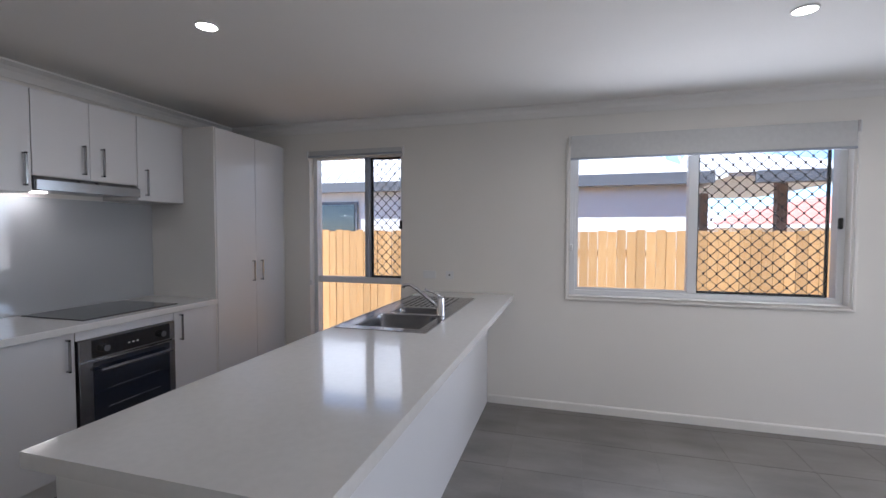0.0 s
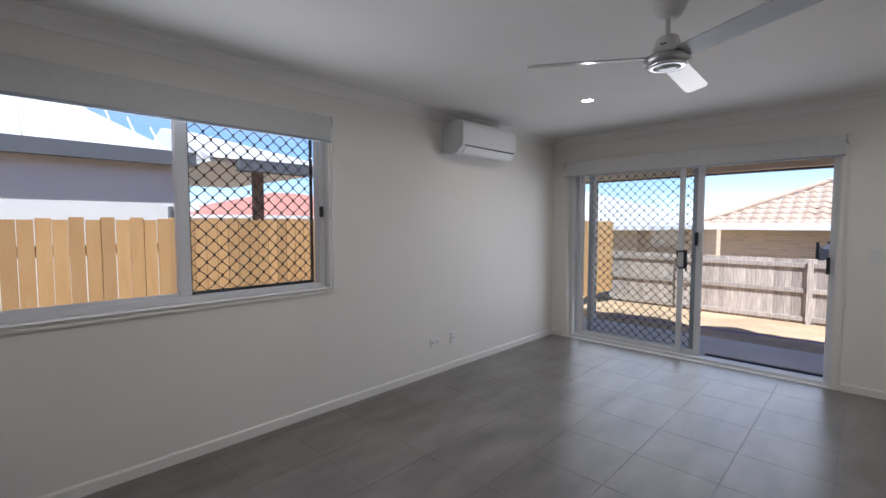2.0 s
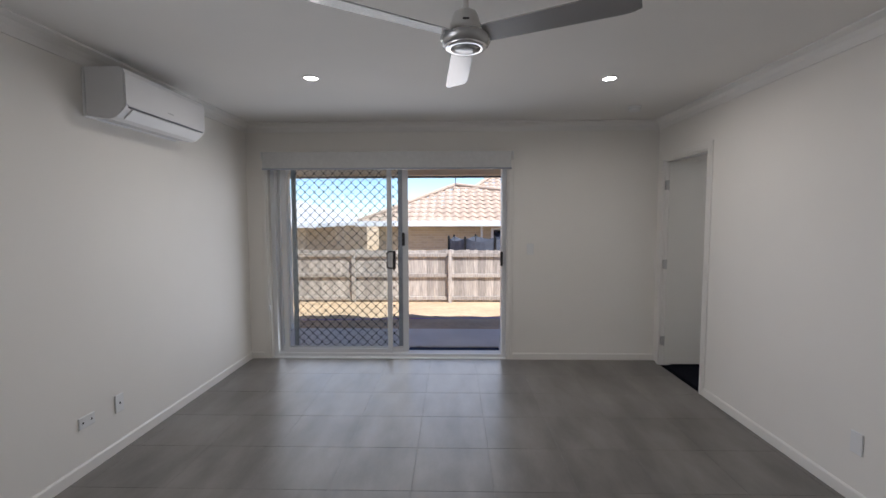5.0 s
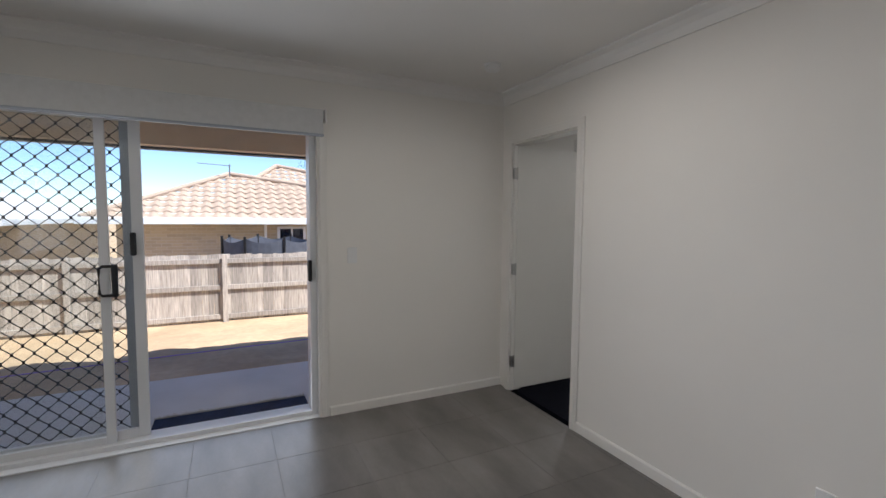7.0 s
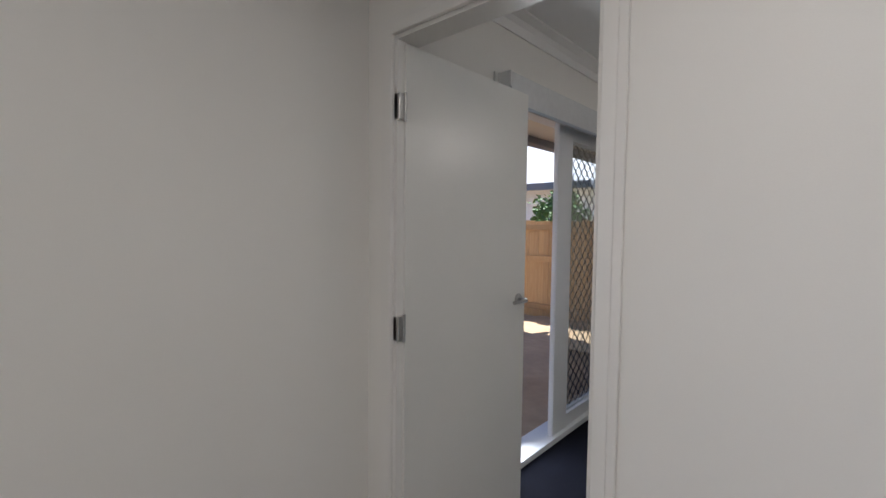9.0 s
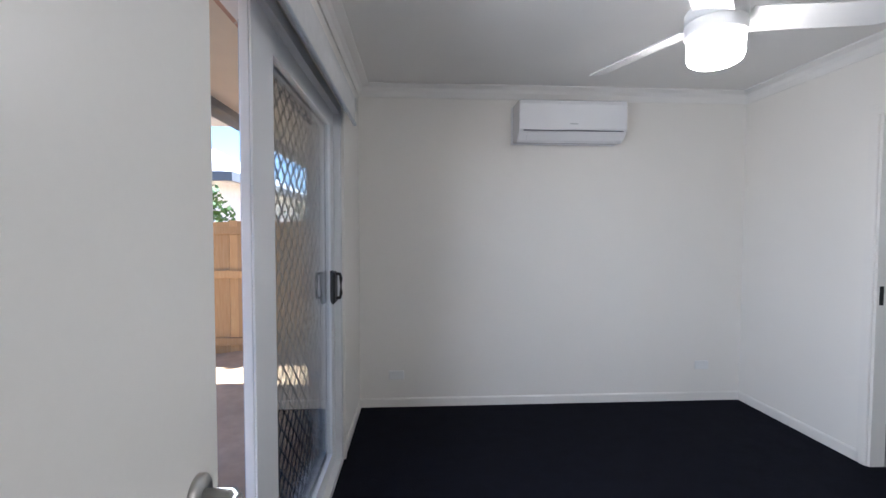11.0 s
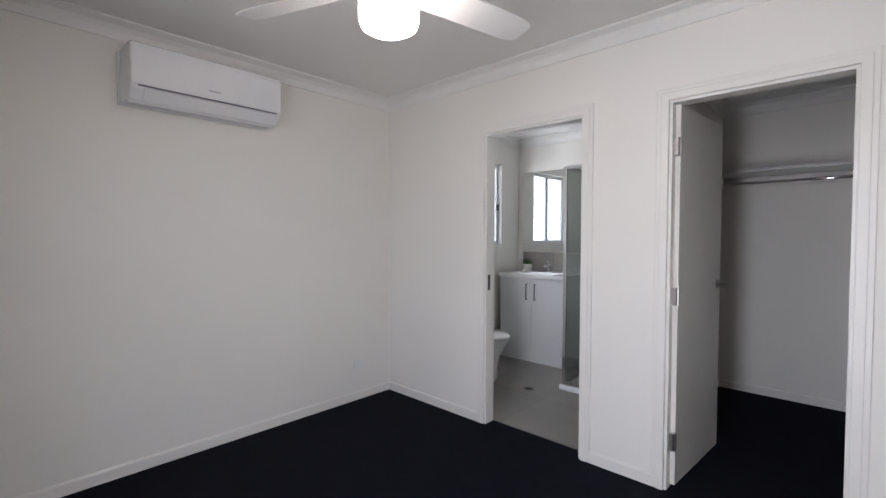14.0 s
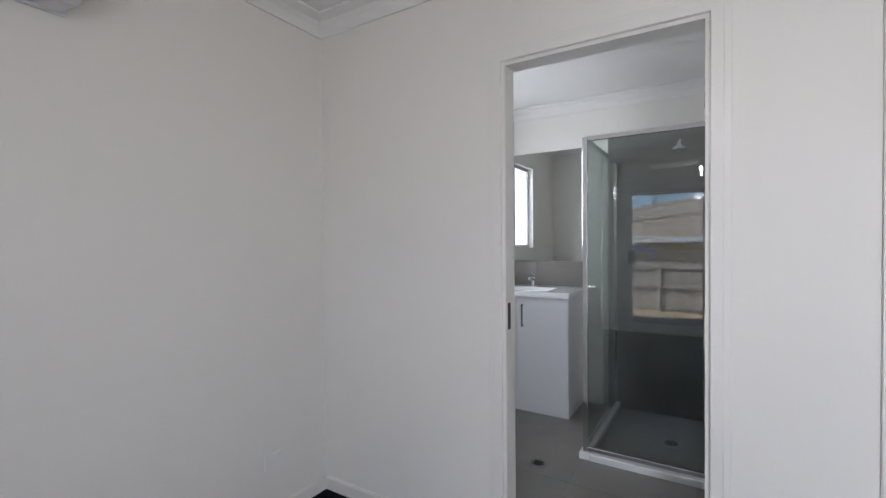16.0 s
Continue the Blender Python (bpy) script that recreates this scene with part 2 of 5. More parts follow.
def lathe(profile, centre=(0, 0, 0), seg=28, sx=1.0, sy=1.0):
    bm = bmesh.new()
    rings = []
    for r, z in profile:
        rings.append([bm.verts.new((centre[0] + sx * r * math.cos(2 * math.pi * i / seg), centre[1] + sy * r * math.sin(2 * math.pi * i / seg), centre[2] + z)) for i in range(seg)])
    for a, b in zip(rings, rings[1:]):
        for i in range(seg):
            j = (i + 1) % seg
            bm.faces.new((a[i], a[j], b[j], b[i]))
    bm.faces.new(rings[0][::-1])
    bm.faces.new(rings[-1])
    bmesh.ops.recalc_face_normals(bm, faces=bm.faces)
    return bm


def tube(points, r, seg=10, bm=None):
    bm = bm or bmesh.new()
    pts = [Vector(p) for p in points]
    rings = []
    for i, p in enumerate(pts):
        d = (pts[min(i + 1, len(pts) - 1)] - pts[max(i - 1, 0)]).normalized()
        rot = d.to_track_quat("Z", "Y").to_matrix()
        rings.append([bm.verts.new(p + rot @ Vector((r * math.cos(2 * math.pi * k / seg), r * math.sin(2 * math.pi * k / seg), 0))) for k in range(seg)])
    for a, b in zip(rings, rings[1:]):
        for k in range(seg):
            j = (k + 1) % seg
            bm.faces.new((a[k], a[j], b[j], b[k]))
    bm.faces.new(rings[0][::-1])
    bm.faces.new(rings[-1])
    return bm


def prism(profile, a0, a1, axis="x"):
    """A closed profile swept straight along one axis."""
    bm = bmesh.new()
    ends = []
    for a in (a0, a1):
        ends.append([bm.verts.new((a, p, z) if axis == "x" else (p, a, z)) for p, z in profile])
    n = len(profile)
    for i in range(n):
        j = (i + 1) % n
        bm.faces.new((ends[0][i], ends[0][j], ends[1][j], ends[1][i]))
    bm.faces.new(ends[0][::-1])
    bm.faces.new(ends[1])
    bmesh.ops.recalc_face_normals(bm, faces=bm.faces)
    return bm


# ---- plan ----
X0, X1 = -2.57, 5.735          # kitchen back wall, sliding-door wall
Y0, Y1 = -0.135, 4.09          # bedroom wall, window wall
BX0, BY0, BY1 = 2.655, -3.77, -0.235
EX0, EY0, EY1 = 0.65, -3.77, -1.80
RX0, RY0 = 0.60, -1.70
H, HB = 2.45, 2.48


def wall(name, axis, f0, f1, a0, a1, z0, z1, holes=(), material=WALL, label="", category="wall"):
    """A wall between f0 and f1 across, a0 to a1 along, with rectangular holes (a0, a1, z0, z1)."""
    bm = bmesh.new()
    cuts = sorted({a0, a1, *[h for hole in holes for h in hole[:2]]})
    for u, v in zip(cuts, cuts[1:]):
        spans = [(z0, z1)]
        for h0, h1, k0, k1 in holes:
            if h0 <= u and v <= h1:
                spans = [s for s in ((z0, k0), (k1, z1)) if s[1] - s[0] > 0.001]
        for s0, s1 in spans:
            if axis == "x":
                bx(u, v, f0, f1, s0, s1, bm=bm)
            else:
                bx(f0, f1, u, v, s0, s1, bm=bm)
    bmesh.ops.remove_doubles(bm, verts=bm.verts, dist=1e-4)
    seen = {}
    for f in list(bm.faces):
        key = tuple(sorted(v.index for v in f.verts))
        seen.setdefault(frozenset(f.verts), []).append(f)
    bmesh.ops.delete(bm, geom=[f for fs in seen.values() if len(fs) > 1 for f in fs], context='FACES_ONLY')
    ob = link(name, bm, material)
    return tagged(ob, label or "plain painted plasterboard wall in warm white", category, kind="structure")


KWIN = (-1.715, -0.745, 0.30, 2.19)
BWIN = (0.65, 2.54, 0.915, 2.17)
SLID = (1.376, 3.89, 0.0, 2.12)
BDOOR = (4.845, 5.595, 0.0, 2.045)
BSLID = (-2.98, -0.96, 0.0, 2.10)
EDOOR = (-2.735, -2.0, 0.0, 2.045)
RDOOR = (-1.545, -0.825, 0.0, 2.035)
EWIN = (0.98, 1.85, 1.22, 2.15)
T = 0.09
wall("wall_north", "x", Y1, Y1 + T, X0 - T, X1, 0, 2.6, (KWIN, BWIN))
wall("wall_north_outside", "x", Y1 + T + 0.03, Y1 + 0.24, X0 - T, X1 + 0.2, -0.3, 2.6, (KWIN, BWIN), BRICKR, "outer brick skin in pinkish brown brick")
wall("wall_east", "y", X1, X1 + T, BY0 - T, Y1, 0, 2.6, (SLID, BSLID))
wall("wall_east_outside", "y", X1 + T + 0.03, X1 + 0.2, BY0 - T, Y1, -0.3, 2.6, (SLID, BSLID), BRICKR, "outer brick skin in pinkish brown brick")
wall("wall_middle", "x", BY1, Y0, X0 - T, X1, 0, 2.6, (BDOOR,))
wall("wall_west", "y", X0 - T, X0, Y0, Y1, 0, 2.6)
wall("wall_bedroom_south", "x", BY0 - T, BY0, BX0 - T, X1, 0, 2.6)
wall("wall_bedroom_west", "y", BX0 - T, BX0, BY0, BY1, 0, 2.6, (EDOOR, RDOOR))
wall("wall_ensuite_south", "x", EY0 - T, EY0, EX0 - T, BX0 - T, 0, 2.6, (EWIN,))
wall("wall_ensuite_west", "y", EX0 - T, EX0, EY0, EY1, 0, 2.6)
wall("wall_robe_south", "x", EY1, RY0, RX0 - T, BX0 - T, 0, 2.6)
wall("wall_robe_west", "y", RX0 - T, RX0, RY0, BY1, 0, 2.6)

# ceilings
for nm, b, h in (("ceiling_living", (X0, X1, Y0, Y1), H), ("ceiling_bedroom", (BX0, X1, BY0, BY1), HB),
                 ("ceiling_ensuite", (EX0, BX0 - T, EY0, EY1), H), ("ceiling_robe", (RX0, BX0 - T, RY0, BY1), H)):
    tagged(link(nm, bx(b[0] - 0.02, b[1] + 0.02, b[2] - 0.02, b[3] + 0.02, h, h + 0.1), CEIL), "flat white painted plasterboard ceiling", "ceiling", kind="structure")


def cove(name, x0, x1, y0, y1, h, size=0.09):
    prof = [(0.0, -size), (0.010, -size), (0.012, -size * 0.82), (size * 0.2, -size * 0.52), (size * 0.42, -size * 0.28), (size * 0.72, -0.016), (size * 0.9, -0.010), (size * 0.9, 0.0)]
    bm = bmesh.new()
    rings = [[bm.verts.new(c) for c in ((x0 + d, y0 + d, h + z), (x1 - d, y0 + d, h + z), (x1 - d, y1 - d, h + z), (x0 + d, y1 - d, h + z))] for d, z in prof]
    for a, b in zip(rings, rings[1:]):
        for i in range(4):
            j = (i + 1) % 4
            bm.faces.new((a[i], a[j], b[j], b[i]))
    bmesh.ops.recalc_face_normals(bm, faces=bm.faces)
    tagged(link(name, bm, CEIL), "white curved plaster cove cornice", "cornice", kind="structure")


cove("cornice_living", X0, X1, Y0, Y1, H)
cove("cornice_bedroom", BX0, X1, BY0, BY1, HB)
cove("cornice_ensuite", EX0, BX0 - T, EY0, EY1, H)
cove("cornice_robe", RX0, BX0 - T, RY0, BY1, H)


def skirt(runs):
    for axis, f, side, a0, a1 in runs:
        t0, t1 = (f, f + side * 0.012)
        prof = [(t0, 0), (t1, 0), (t1, 0.058), (f + side * 0.006, 0.068), (t0, 0.068)]
        ob = link("baseboard", prism(prof, a0, a1, axis), TRIM)
        tagged(ob, "low white painted timber skirting board", "skirting", kind="structure")


skirt((("x", Y1, -1, 0.02, X1), ("x", Y1, -1, -1.95, -0.62), ("y", X1, -1, 3.95, Y1 - 0.012), ("y", X1, -1, Y0, 1.32), ("x", Y0, 1, X0, 4.79),
       ("x", BY0, 1, BX0, X1), ("y", BX0, 1, BY0 + 0.012, -2.78), ("y", BX0, 1, -1.945, -1.60), ("y", BX0, 1, -0.765, BY1),
       ("y", X1, -1, BY0 + 0.012, -3.045), ("y", X1, -1, -0.90, BY1), ("x", BY1, -1, BX0, 4.79),
       ("y", RX0, 1, RY0, BY1), ("x", RY0, 1, RX0 + 0.012, BX0 - T), ("x", BY1, -1, RX0, BX0 - T)))


def architrave(name, axis, f, side, a0, a1, top, w=0.055, sides=(True, True), bottom=None):
    """Stepped trim round an opening on one wall face."""
    bm = bmesh.new()
    def seg(u0, u1, z0, z1, d0, d1):
        if axis == "x":
            bx(u0, u1, f + side * d0, f + side * d1, z0, z1, 0.002, bm)
        else:
            bx(f + side * d0, f + side * d1, u0, u1, z0, z1, 0.002, bm)
    zb = 0.0 if bottom is None else bottom
    for k, (wi, d) in enumerate(((w, 0.012), (w * 0.62, 0.017))):
        d0 = 0.0 if k == 0 else 0.012
        if sides[0]:
            seg(a0 - wi, a0 + 0.004, zb, top, d0, d)
        if sides[1]:
            seg(a1 - 0.004, a1 + wi, zb, top, d0, d)
        seg(a0 - wi, a1 + wi, top - 0.004, top + wi, d0, d)
        if bottom is not None:
            seg(a0 - wi, a1 + wi, bottom - wi, bottom + 0.004, d0, d)
    tagged(link(name, bm, TRIM), "white painted stepped timber architrave", "architrave", kind="structure")


def jamb(name, axis, f0, f1, a0, a1, top, bottom=None):
    bm = bmesh.new()
    def seg(u0, u1, z0, z1):
        if axis == "x":
            bx(u0, u1, f0, f1, z0, z1, 0, bm)
        else:
            bx(f0, f1, u0, u1, z0, z1, 0, bm)
    zb = 0.0 if bottom is None else bottom
    seg(a0, a0 + 0.018, zb, top)
    seg(a1 - 0.018, a1, zb, top)
    seg(a0 + 0.018, a1 - 0.018, top - 0.018, top)
    if bottom is not None:
        seg(a0 + 0.018, a1 - 0.018, bottom, bottom + 0.018)
    tagged(link(name, bm, TRIM), "white painted timber jamb lining", "jamb", kind="structure")


architrave("trim_bedroom_door", "x", Y0, 1, BDOOR[0], BDOOR[1], BDOOR[3])
architrave("trim_bedroom_door_inside", "x", BY1, -1, BDOOR[0], BDOOR[1], BDOOR[3])
architrave("trim_ensuite_door", "y", BX0, 1, EDOOR[0], EDOOR[1], EDOOR[3])
architrave("trim_ensuite_door_inside", "y", BX0 - T, -1, EDOOR[0], EDOOR[1], EDOOR[3])
architrave("trim_robe_door", "y", BX0, 1, RDOOR[0], RDOOR[1], RDOOR[3])
architrave("trim_big_window", "x", Y1, -1, BWIN[0], BWIN[1], BWIN[3], 0.016, bottom=BWIN[2])
architrave("trim_living_slider", "y", X1, -1, SLID[0], SLID[1], SLID[3], 0.045)
architrave("trim_bedroom_slider", "y", X1, -1, BSLID[0], BSLID[1], BSLID[3], 0.055)
jamb("jamb_bedroom_door", "x", BY1, Y0, BDOOR[0], BDOOR[1], BDOOR[3])
jamb("jamb_ensuite_door", "y", BX0 - T, BX0, EDOOR[0], EDOOR[1], EDOOR[3])
jamb("jamb_robe_door", "y", BX0 - T, BX0, RDOOR[0], RDOOR[1], RDOOR[3])
jamb("jamb_big_window", "x", Y1, Y1 + T, BWIN[0], BWIN[1], BWIN[3], BWIN[2])
jamb("jamb_kitchen_window", "x", Y1, Y1 + T, KWIN[0], KWIN[1], KWIN[3], KWIN[2])
jamb("jamb_living_slider", "y", X1, X1 + T, SLID[0], SLID[1], SLID[3])
jamb("jamb_bedroom_slider", "y", X1, X1 + T, BSLID[0], BSLID[1], BSLID[3])
jamb("jamb_ensuite_window", "x", EY0 - T, EY0, EWIN[0], EWIN[1], EWIN[3], EWIN[2])

# floor bases (tiles and carpet lie on them)
floor = tagged(link("floor", bx(X0, X1 + 0.11, Y0, Y1, -0.2, -0.002), GROUT), "mottled grey porcelain floor tiles with thin grout", "floor", kind="structure")
efloor = tagged(link("floor_ensuite", bx(EX0, BX0 - T, EY0, EY1, -0.2, -0.002), GROUT), "grey matt ensuite floor tiles", "floor", kind="structure")
tagged(link("floor_carpet", bx(BX0 - T, X1 + T, BY0, BY1 + 0.05, -0.2, 0.0), CARPET), "very dark navy carpet", "carpet", kind="structure")
tagged(link("floor_carpet_robe", bx(RX0, BX0 - T, RY0, BY1, -0.2, 0.0), CARPET), "very dark navy carpet in the wardrobe", "carpet", kind="structure")


# ---- windows and sliding doors ----
def framebm(u0, u1, z0, z1, w, y0, y1, bevel=0.002):
    bm = bmesh.new()
    bx(u0, u0 + w, y0, y1, z0, z1, bevel, bm)
    bx(u1 - w, u1, y0, y1, z0, z1, bevel, bm)
    bx(u0 + w, u1 - w, y0, y1, z0, z0 + w, bevel, bm)
    bx(u0 + w, u1 - w, y0, y1, z1 - w, z1, bevel, bm)
    return bm


def grillebm(u0, u1, z0, z1, y, pitch=0.09, r=0.0034):
    """Diamond security grille: waved strands that meet at knuckles."""
    bm = bmesh.new()
    w, h = u1 - u0, z1 - z0
    across = max(2, round(2 * w / pitch))
    half = w / across
    rise = h / max(2, round(2 * h / pitch))
    shape = ((0.0, 0.0), (0.10, 0.03), (0.22, 0.18), (0.5, 0.5), (0.78, 0.82), (0.90, 0.97))
    for i in range(across):
        prev = None
        for k in range(round(h / rise)):
            for t, s in shape + (((1.0, 1.0),) if k == round(h / rise) - 1 else ()):
                x = u0 + (i + (s if (i + k) % 2 == 0 else 1 - s)) * half
                z = z0 + (k + t) * rise
                ring = [bm.verts.new(c) for c in ((x - r, y - 0.003, z), (x + r, y - 0.003, z), (x + r, y + 0.003, z), (x - r, y + 0.003, z))]
                if prev:
                    for a in range(4):
                        b = (a + 1) % 4
                        bm.faces.new((prev[a], prev[b], ring[b], ring[a]))
                prev = ring
    for i in range(across + 1):
        for j in range(round(h / rise) + 1):
            if (i + j) % 2 == 0:
                c, d = u0 + i * half, z0 + j * rise
                bx(max(u0, c - 0.0065), min(u1, c + 0.0065), y - 0.004, y + 0.004, max(z0, d - 0.011), min(z1, d + 0.011), 0, bm)
    return bm


def pane(name, u0, u1, z0, z1, y, parent, material=GLASS):
    ob = part(name, bx(u0, u1, y - 0.002, y + 0.002, z0, z1), material, parent)
    ob.visible_shadow = False
    return ob


def roller(name, loc, rz, u0, u1, z0, z1, y, chain_u, chain_z=0.55):
    r = thing(name, loc, rz, "white roller blind drawn up above the opening, with a bead chain", "blind")
    part("tube", cyl((u0 + 0.01, y, z1 - 0.035), (u1 - 0.01, y, z1 - 0.035), 0.03, 20), BLIND, r, smooth=False)
    part("fabric", bx(u0 + 0.015, u1 - 0.015, y - 0.034, y - 0.031, z0, z1 - 0.004), BLIND, r, "pale grey blind fabric")
    part("bottom_rail", bx(u0 + 0.012, u1 - 0.012, y - 0.042, y - 0.024, z0 - 0.018, z0, 0.004), ALUG, r, "grey bottom rail")
    for u in (u0, u1):
        part("bracket", bx(u - 0.004, u + 0.008, y - 0.04, y + 0.04, z1 - 0.08, z1, 0.003), PLASTIC, r)
    bm = bmesh.new()
    for d in (-0.008, 0.008):
        cyl((chain_u + d, y - 0.02, chain_z), (chain_u + d, y - 0.02, z1 - 0.04), 0.0016, 6, bm=bm)
    part("bead_chain", bm, PLASTIC, r)
    part("chain_clip", bx(chain_u - 0.012, chain_u + 0.012, y - 0.03, y - 0.005, chain_z - 0.02, chain_z + 0.03, 0.003), PLASTIC, r)
    return r


# big living window
w1 = thing("window_1", (0, Y1, 0), 0, "white aluminium sliding window with a diamond security screen", "window", kind="structure")
u0, u1, z0, z1 = BWIN[0] + 0.018, BWIN[1] - 0.018, BWIN[2] + 0.018, BWIN[3] - 0.018
wf = part("window_frame", framebm(u0, u1, z0, z1, 0.045, 0.07, 0.155), ALU, w1)
part("sash_frame", framebm(u0 + 0.03, 1.60, z0 + 0.03, z1 - 0.03, 0.035, 0.095, 0.118), ALU, w1)
pane("pane", u0 + 0.065, 1.565, z0 + 0.065, z1 - 0.065, 0.106, w1)
part("mullion", bx(1.535, 1.60, 0.08, 0.15, z0 + 0.045, z1 - 0.045, 0.003), ALU, w1)
part("screen_frame", framebm(1.60, 2.455, z0 + 0.045, z1 - 0.045, 0.018, 0.125, 0.145), GRILLE, w1, "dark screen frame")
part("security_grille", grillebm(1.615, 2.44, z0 + 0.06, z1 - 0.06, 0.135), GRILLE, w1, "dark diamond security grille")
pane("pane", 1.60, 2.46, z0 + 0.045, z1 - 0.045, 0.112, w1)
part("latch", bx(2.475, 2.50, 0.045, 0.075, 1.47, 1.55, 0.006), BLACK, w1, "black window latch")
part("window_sill", bx(BWIN[0] + 0.02, BWIN[1] - 0.02, -0.016, 0.068, BWIN[2] + 0.0185, BWIN[2] + 0.026, 0.003), TRIM, w1)
roller("roller_blind", (0, Y1, 0), 0, BWIN[0] + 0.006, BWIN[1] - 0.006, 2.03, 2.205, 0.0, BWIN[0] + 0.03, 1.32)

# kitchen window
w2 = thing("window_2", (0, Y1, 0), 0, "tall white aluminium window over the bench with screen", "window", kind="structure")
u0, u1, z0, z1 = KWIN[0] + 0.018, KWIN[1] - 0.018, KWIN[2] + 0.018, KWIN[3] - 0.018
part("window_frame", framebm(u0, u1, z0, z1, 0.04, 0.07, 0.155), ALU, w2)
part("transom", bx(u0 + 0.04, u1 - 0.04, 0.08, 0.15, 0.965, 1.02, 0.003), ALU, w2)
part("mullion", bx(-1.165, -1.12, 0.08, 0.15, 1.02, z1 - 0.04, 0.003), ALUG, w2)
pane("pane", u0 + 0.04, -1.165, 1.02, z1 - 0.04, 0.106, w2)
pane("pane", -1.12, u1 - 0.04, 1.02, z1 - 0.04, 0.106, w2)
pane("pane", u0 + 0.04, u1 - 0.04, z0 + 0.04, 0.965, 0.106, w2)
part("screen_frame", framebm(-1.12, u1 - 0.02, 1.02, z1 - 0.04, 0.018, 0.125, 0.145), GRILLE, w2, "dark screen frame")
part("security_grille", grillebm(-1.105, u1 - 0.035, 1.035, z1 - 0.055, 0.135), GRILLE, w2, "dark diamond security grille")
part("latch", bx(u1 - 0.045, u1 - 0.02, 0.045, 0.075, 1.47, 1.55, 0.006), BLACK, w2, "black window latch")
roller("roller_blind", (0, Y1, 0), 0, KWIN[0] + 0.006, KWIN[1] - 0.006, 2.155, 2.20, 0.02, KWIN[0] + 0.03, 0.96)


def slider(name, loc, u0, u1, top, fixed, sliding, screen, handle_u, dy=0.0, pitch=0.10, flat=False):
    """Sliding door in local axes: u along, y outward. Each panel: (u0, u1, stile width)."""
    d = thing(name, loc, -90, "white aluminium sliding glass door standing half open with diamond security screen", "sliding door", kind="structure")
    part("door_frame", framebm(u0, u1, -0.01, top, 0.045, 0.06 + dy, 0.195 + dy), ALU, d)
    part("sill_track", bx(u0, u1, 0.0, 0.195, -0.02, 0.006, 0.002), ALU, d)
    c0, c1, wide = fixed
    part("fixed_frame", framebm(c0, c1, 0.03, top - 0.04, wide, 0.135 + dy, 0.16 + dy), ALU, d)
    pane("pane", c0 + wide, c1 - wide, 0.03 + wide, top - 0.04 - wide, 0.147 + dy, d)
    s0, s1, wide = sliding
    part("sliding_frame", framebm(s0, s1, 0.03, top - 0.04, wide, 0.095 + dy, 0.122 + dy), ALU, d)
    pane("pane", s0 + wide, s1 - wide, 0.03 + wide, top - 0.04 - wide, 0.108 + dy, d)
    g0, g1, wide = screen
    part("screen_frame", framebm(g0, g1, 0.03, top - 0.04, wide, 0.168 + dy, 0.186 + dy), ALUG, d, "grey screen door frame")
    part("security_grille", grillebm(g0 + wide, g1 - wide, 0.03 + wide, top - 0.04 - wide, 0.177 + dy, pitch), GRILLE, d, "dark diamond security grille")
    if flat:
        hd = bmesh.new()
        h = handle_u
        tube([(h + 0.03, 0.075, 0.955), (h - 0.03, 0.06, 0.955), (h - 0.045, 0.055, 0.97), (h - 0.045, 0.055, 1.115), (h - 0.03, 0.06, 1.13), (h + 0.03, 0.075, 1.13)], 0.009, 8, hd)
        bx(h + 0.012, h + 0.042, 0.066, 0.094, 0.945, 1.14, 0.004, hd)
        part("handle", hd, BLACK, d, "black pull handle")
        return d
    hd = bmesh.new()
    tube([(handle_u, 0.09 + dy, 1.00), (handle_u, 0.045 + dy, 1.005), (handle_u, 0.040 + dy, 1.03), (handle_u, 0.040 + dy, 1.11), (handle_u, 0.045 + dy, 1.135), (handle_u, 0.09 + dy, 1.14)], 0.009, 8, hd)
    bx(handle_u - 0.022, handle_u + 0.022, 0.083 + dy, 0.096 + dy, 0.985, 1.155, 0.004, hd)
    part("handle", hd, BLACK, d, "black pull handle")
    return d


LS = slider("door_living_slider", (X1, 0, 0), -SLID[1] + 0.018, -SLID[0] - 0.018, SLID[3] - 0.018, (-3.86, -2.43, 0.06), (-3.77, -2.60, 0.05), (-3.69, -2.49, 0.05), -2.60, flat=True)
part("strike", bx(-1.455, -1.43, 0.03, 0.08, 0.98, 1.13, 0.004), BLACK, LS, "black strike plate")
part("lock", bx(-2.49, -2.46, 0.07, 0.10, 1.19, 1.33, 0.006), BLACK, LS, "black screen door lock")
LB = roller("roller_blind", (X1, 0, 0), -90, -3.90, -1.351, 1.99, 2.155, -0.05, -3.86)
BS = slider("door_bedroom_slider", (X1, 0, 0), 0.96 + 0.018, 2.98 - 0.018, BSLID[3] - 0.018, (1.78, 2.93, 0.09), (1.64, 2.90, 0.09), (1.80, 2.93, 0.072), 2.80, -0.065, 0.094)
part("lock", bx(2.76, 2.86, 0.002, 0.026, 0.97, 1.15, 0.012), BLACK, BS, "black lock case")
part("interlock_stile", bx(1.64, 1.83, 0.022, 0.029, 0.03, 2.04, 0.002), ALU, BS)
roller("roller_blind", (X1, 0, 0), -90, 0.93, 2.98, 2.00, 2.15, -0.05, 0.97, 1.0)

# ensuite window (frosted)
w3 = thing("window_3", (0, EY0, 0), 180, "white frosted sliding window in the ensuite", "window", kind="structure")
u0, u1 = -EWIN[1] + 0.018, -EWIN[0] - 0.018
z0, z1 = EWIN[2] + 0.018, EWIN[3] - 0.018
part("window_frame", framebm(u0, u1, z0, z1, 0.035, 0.05, 0.09), ALU, w3)
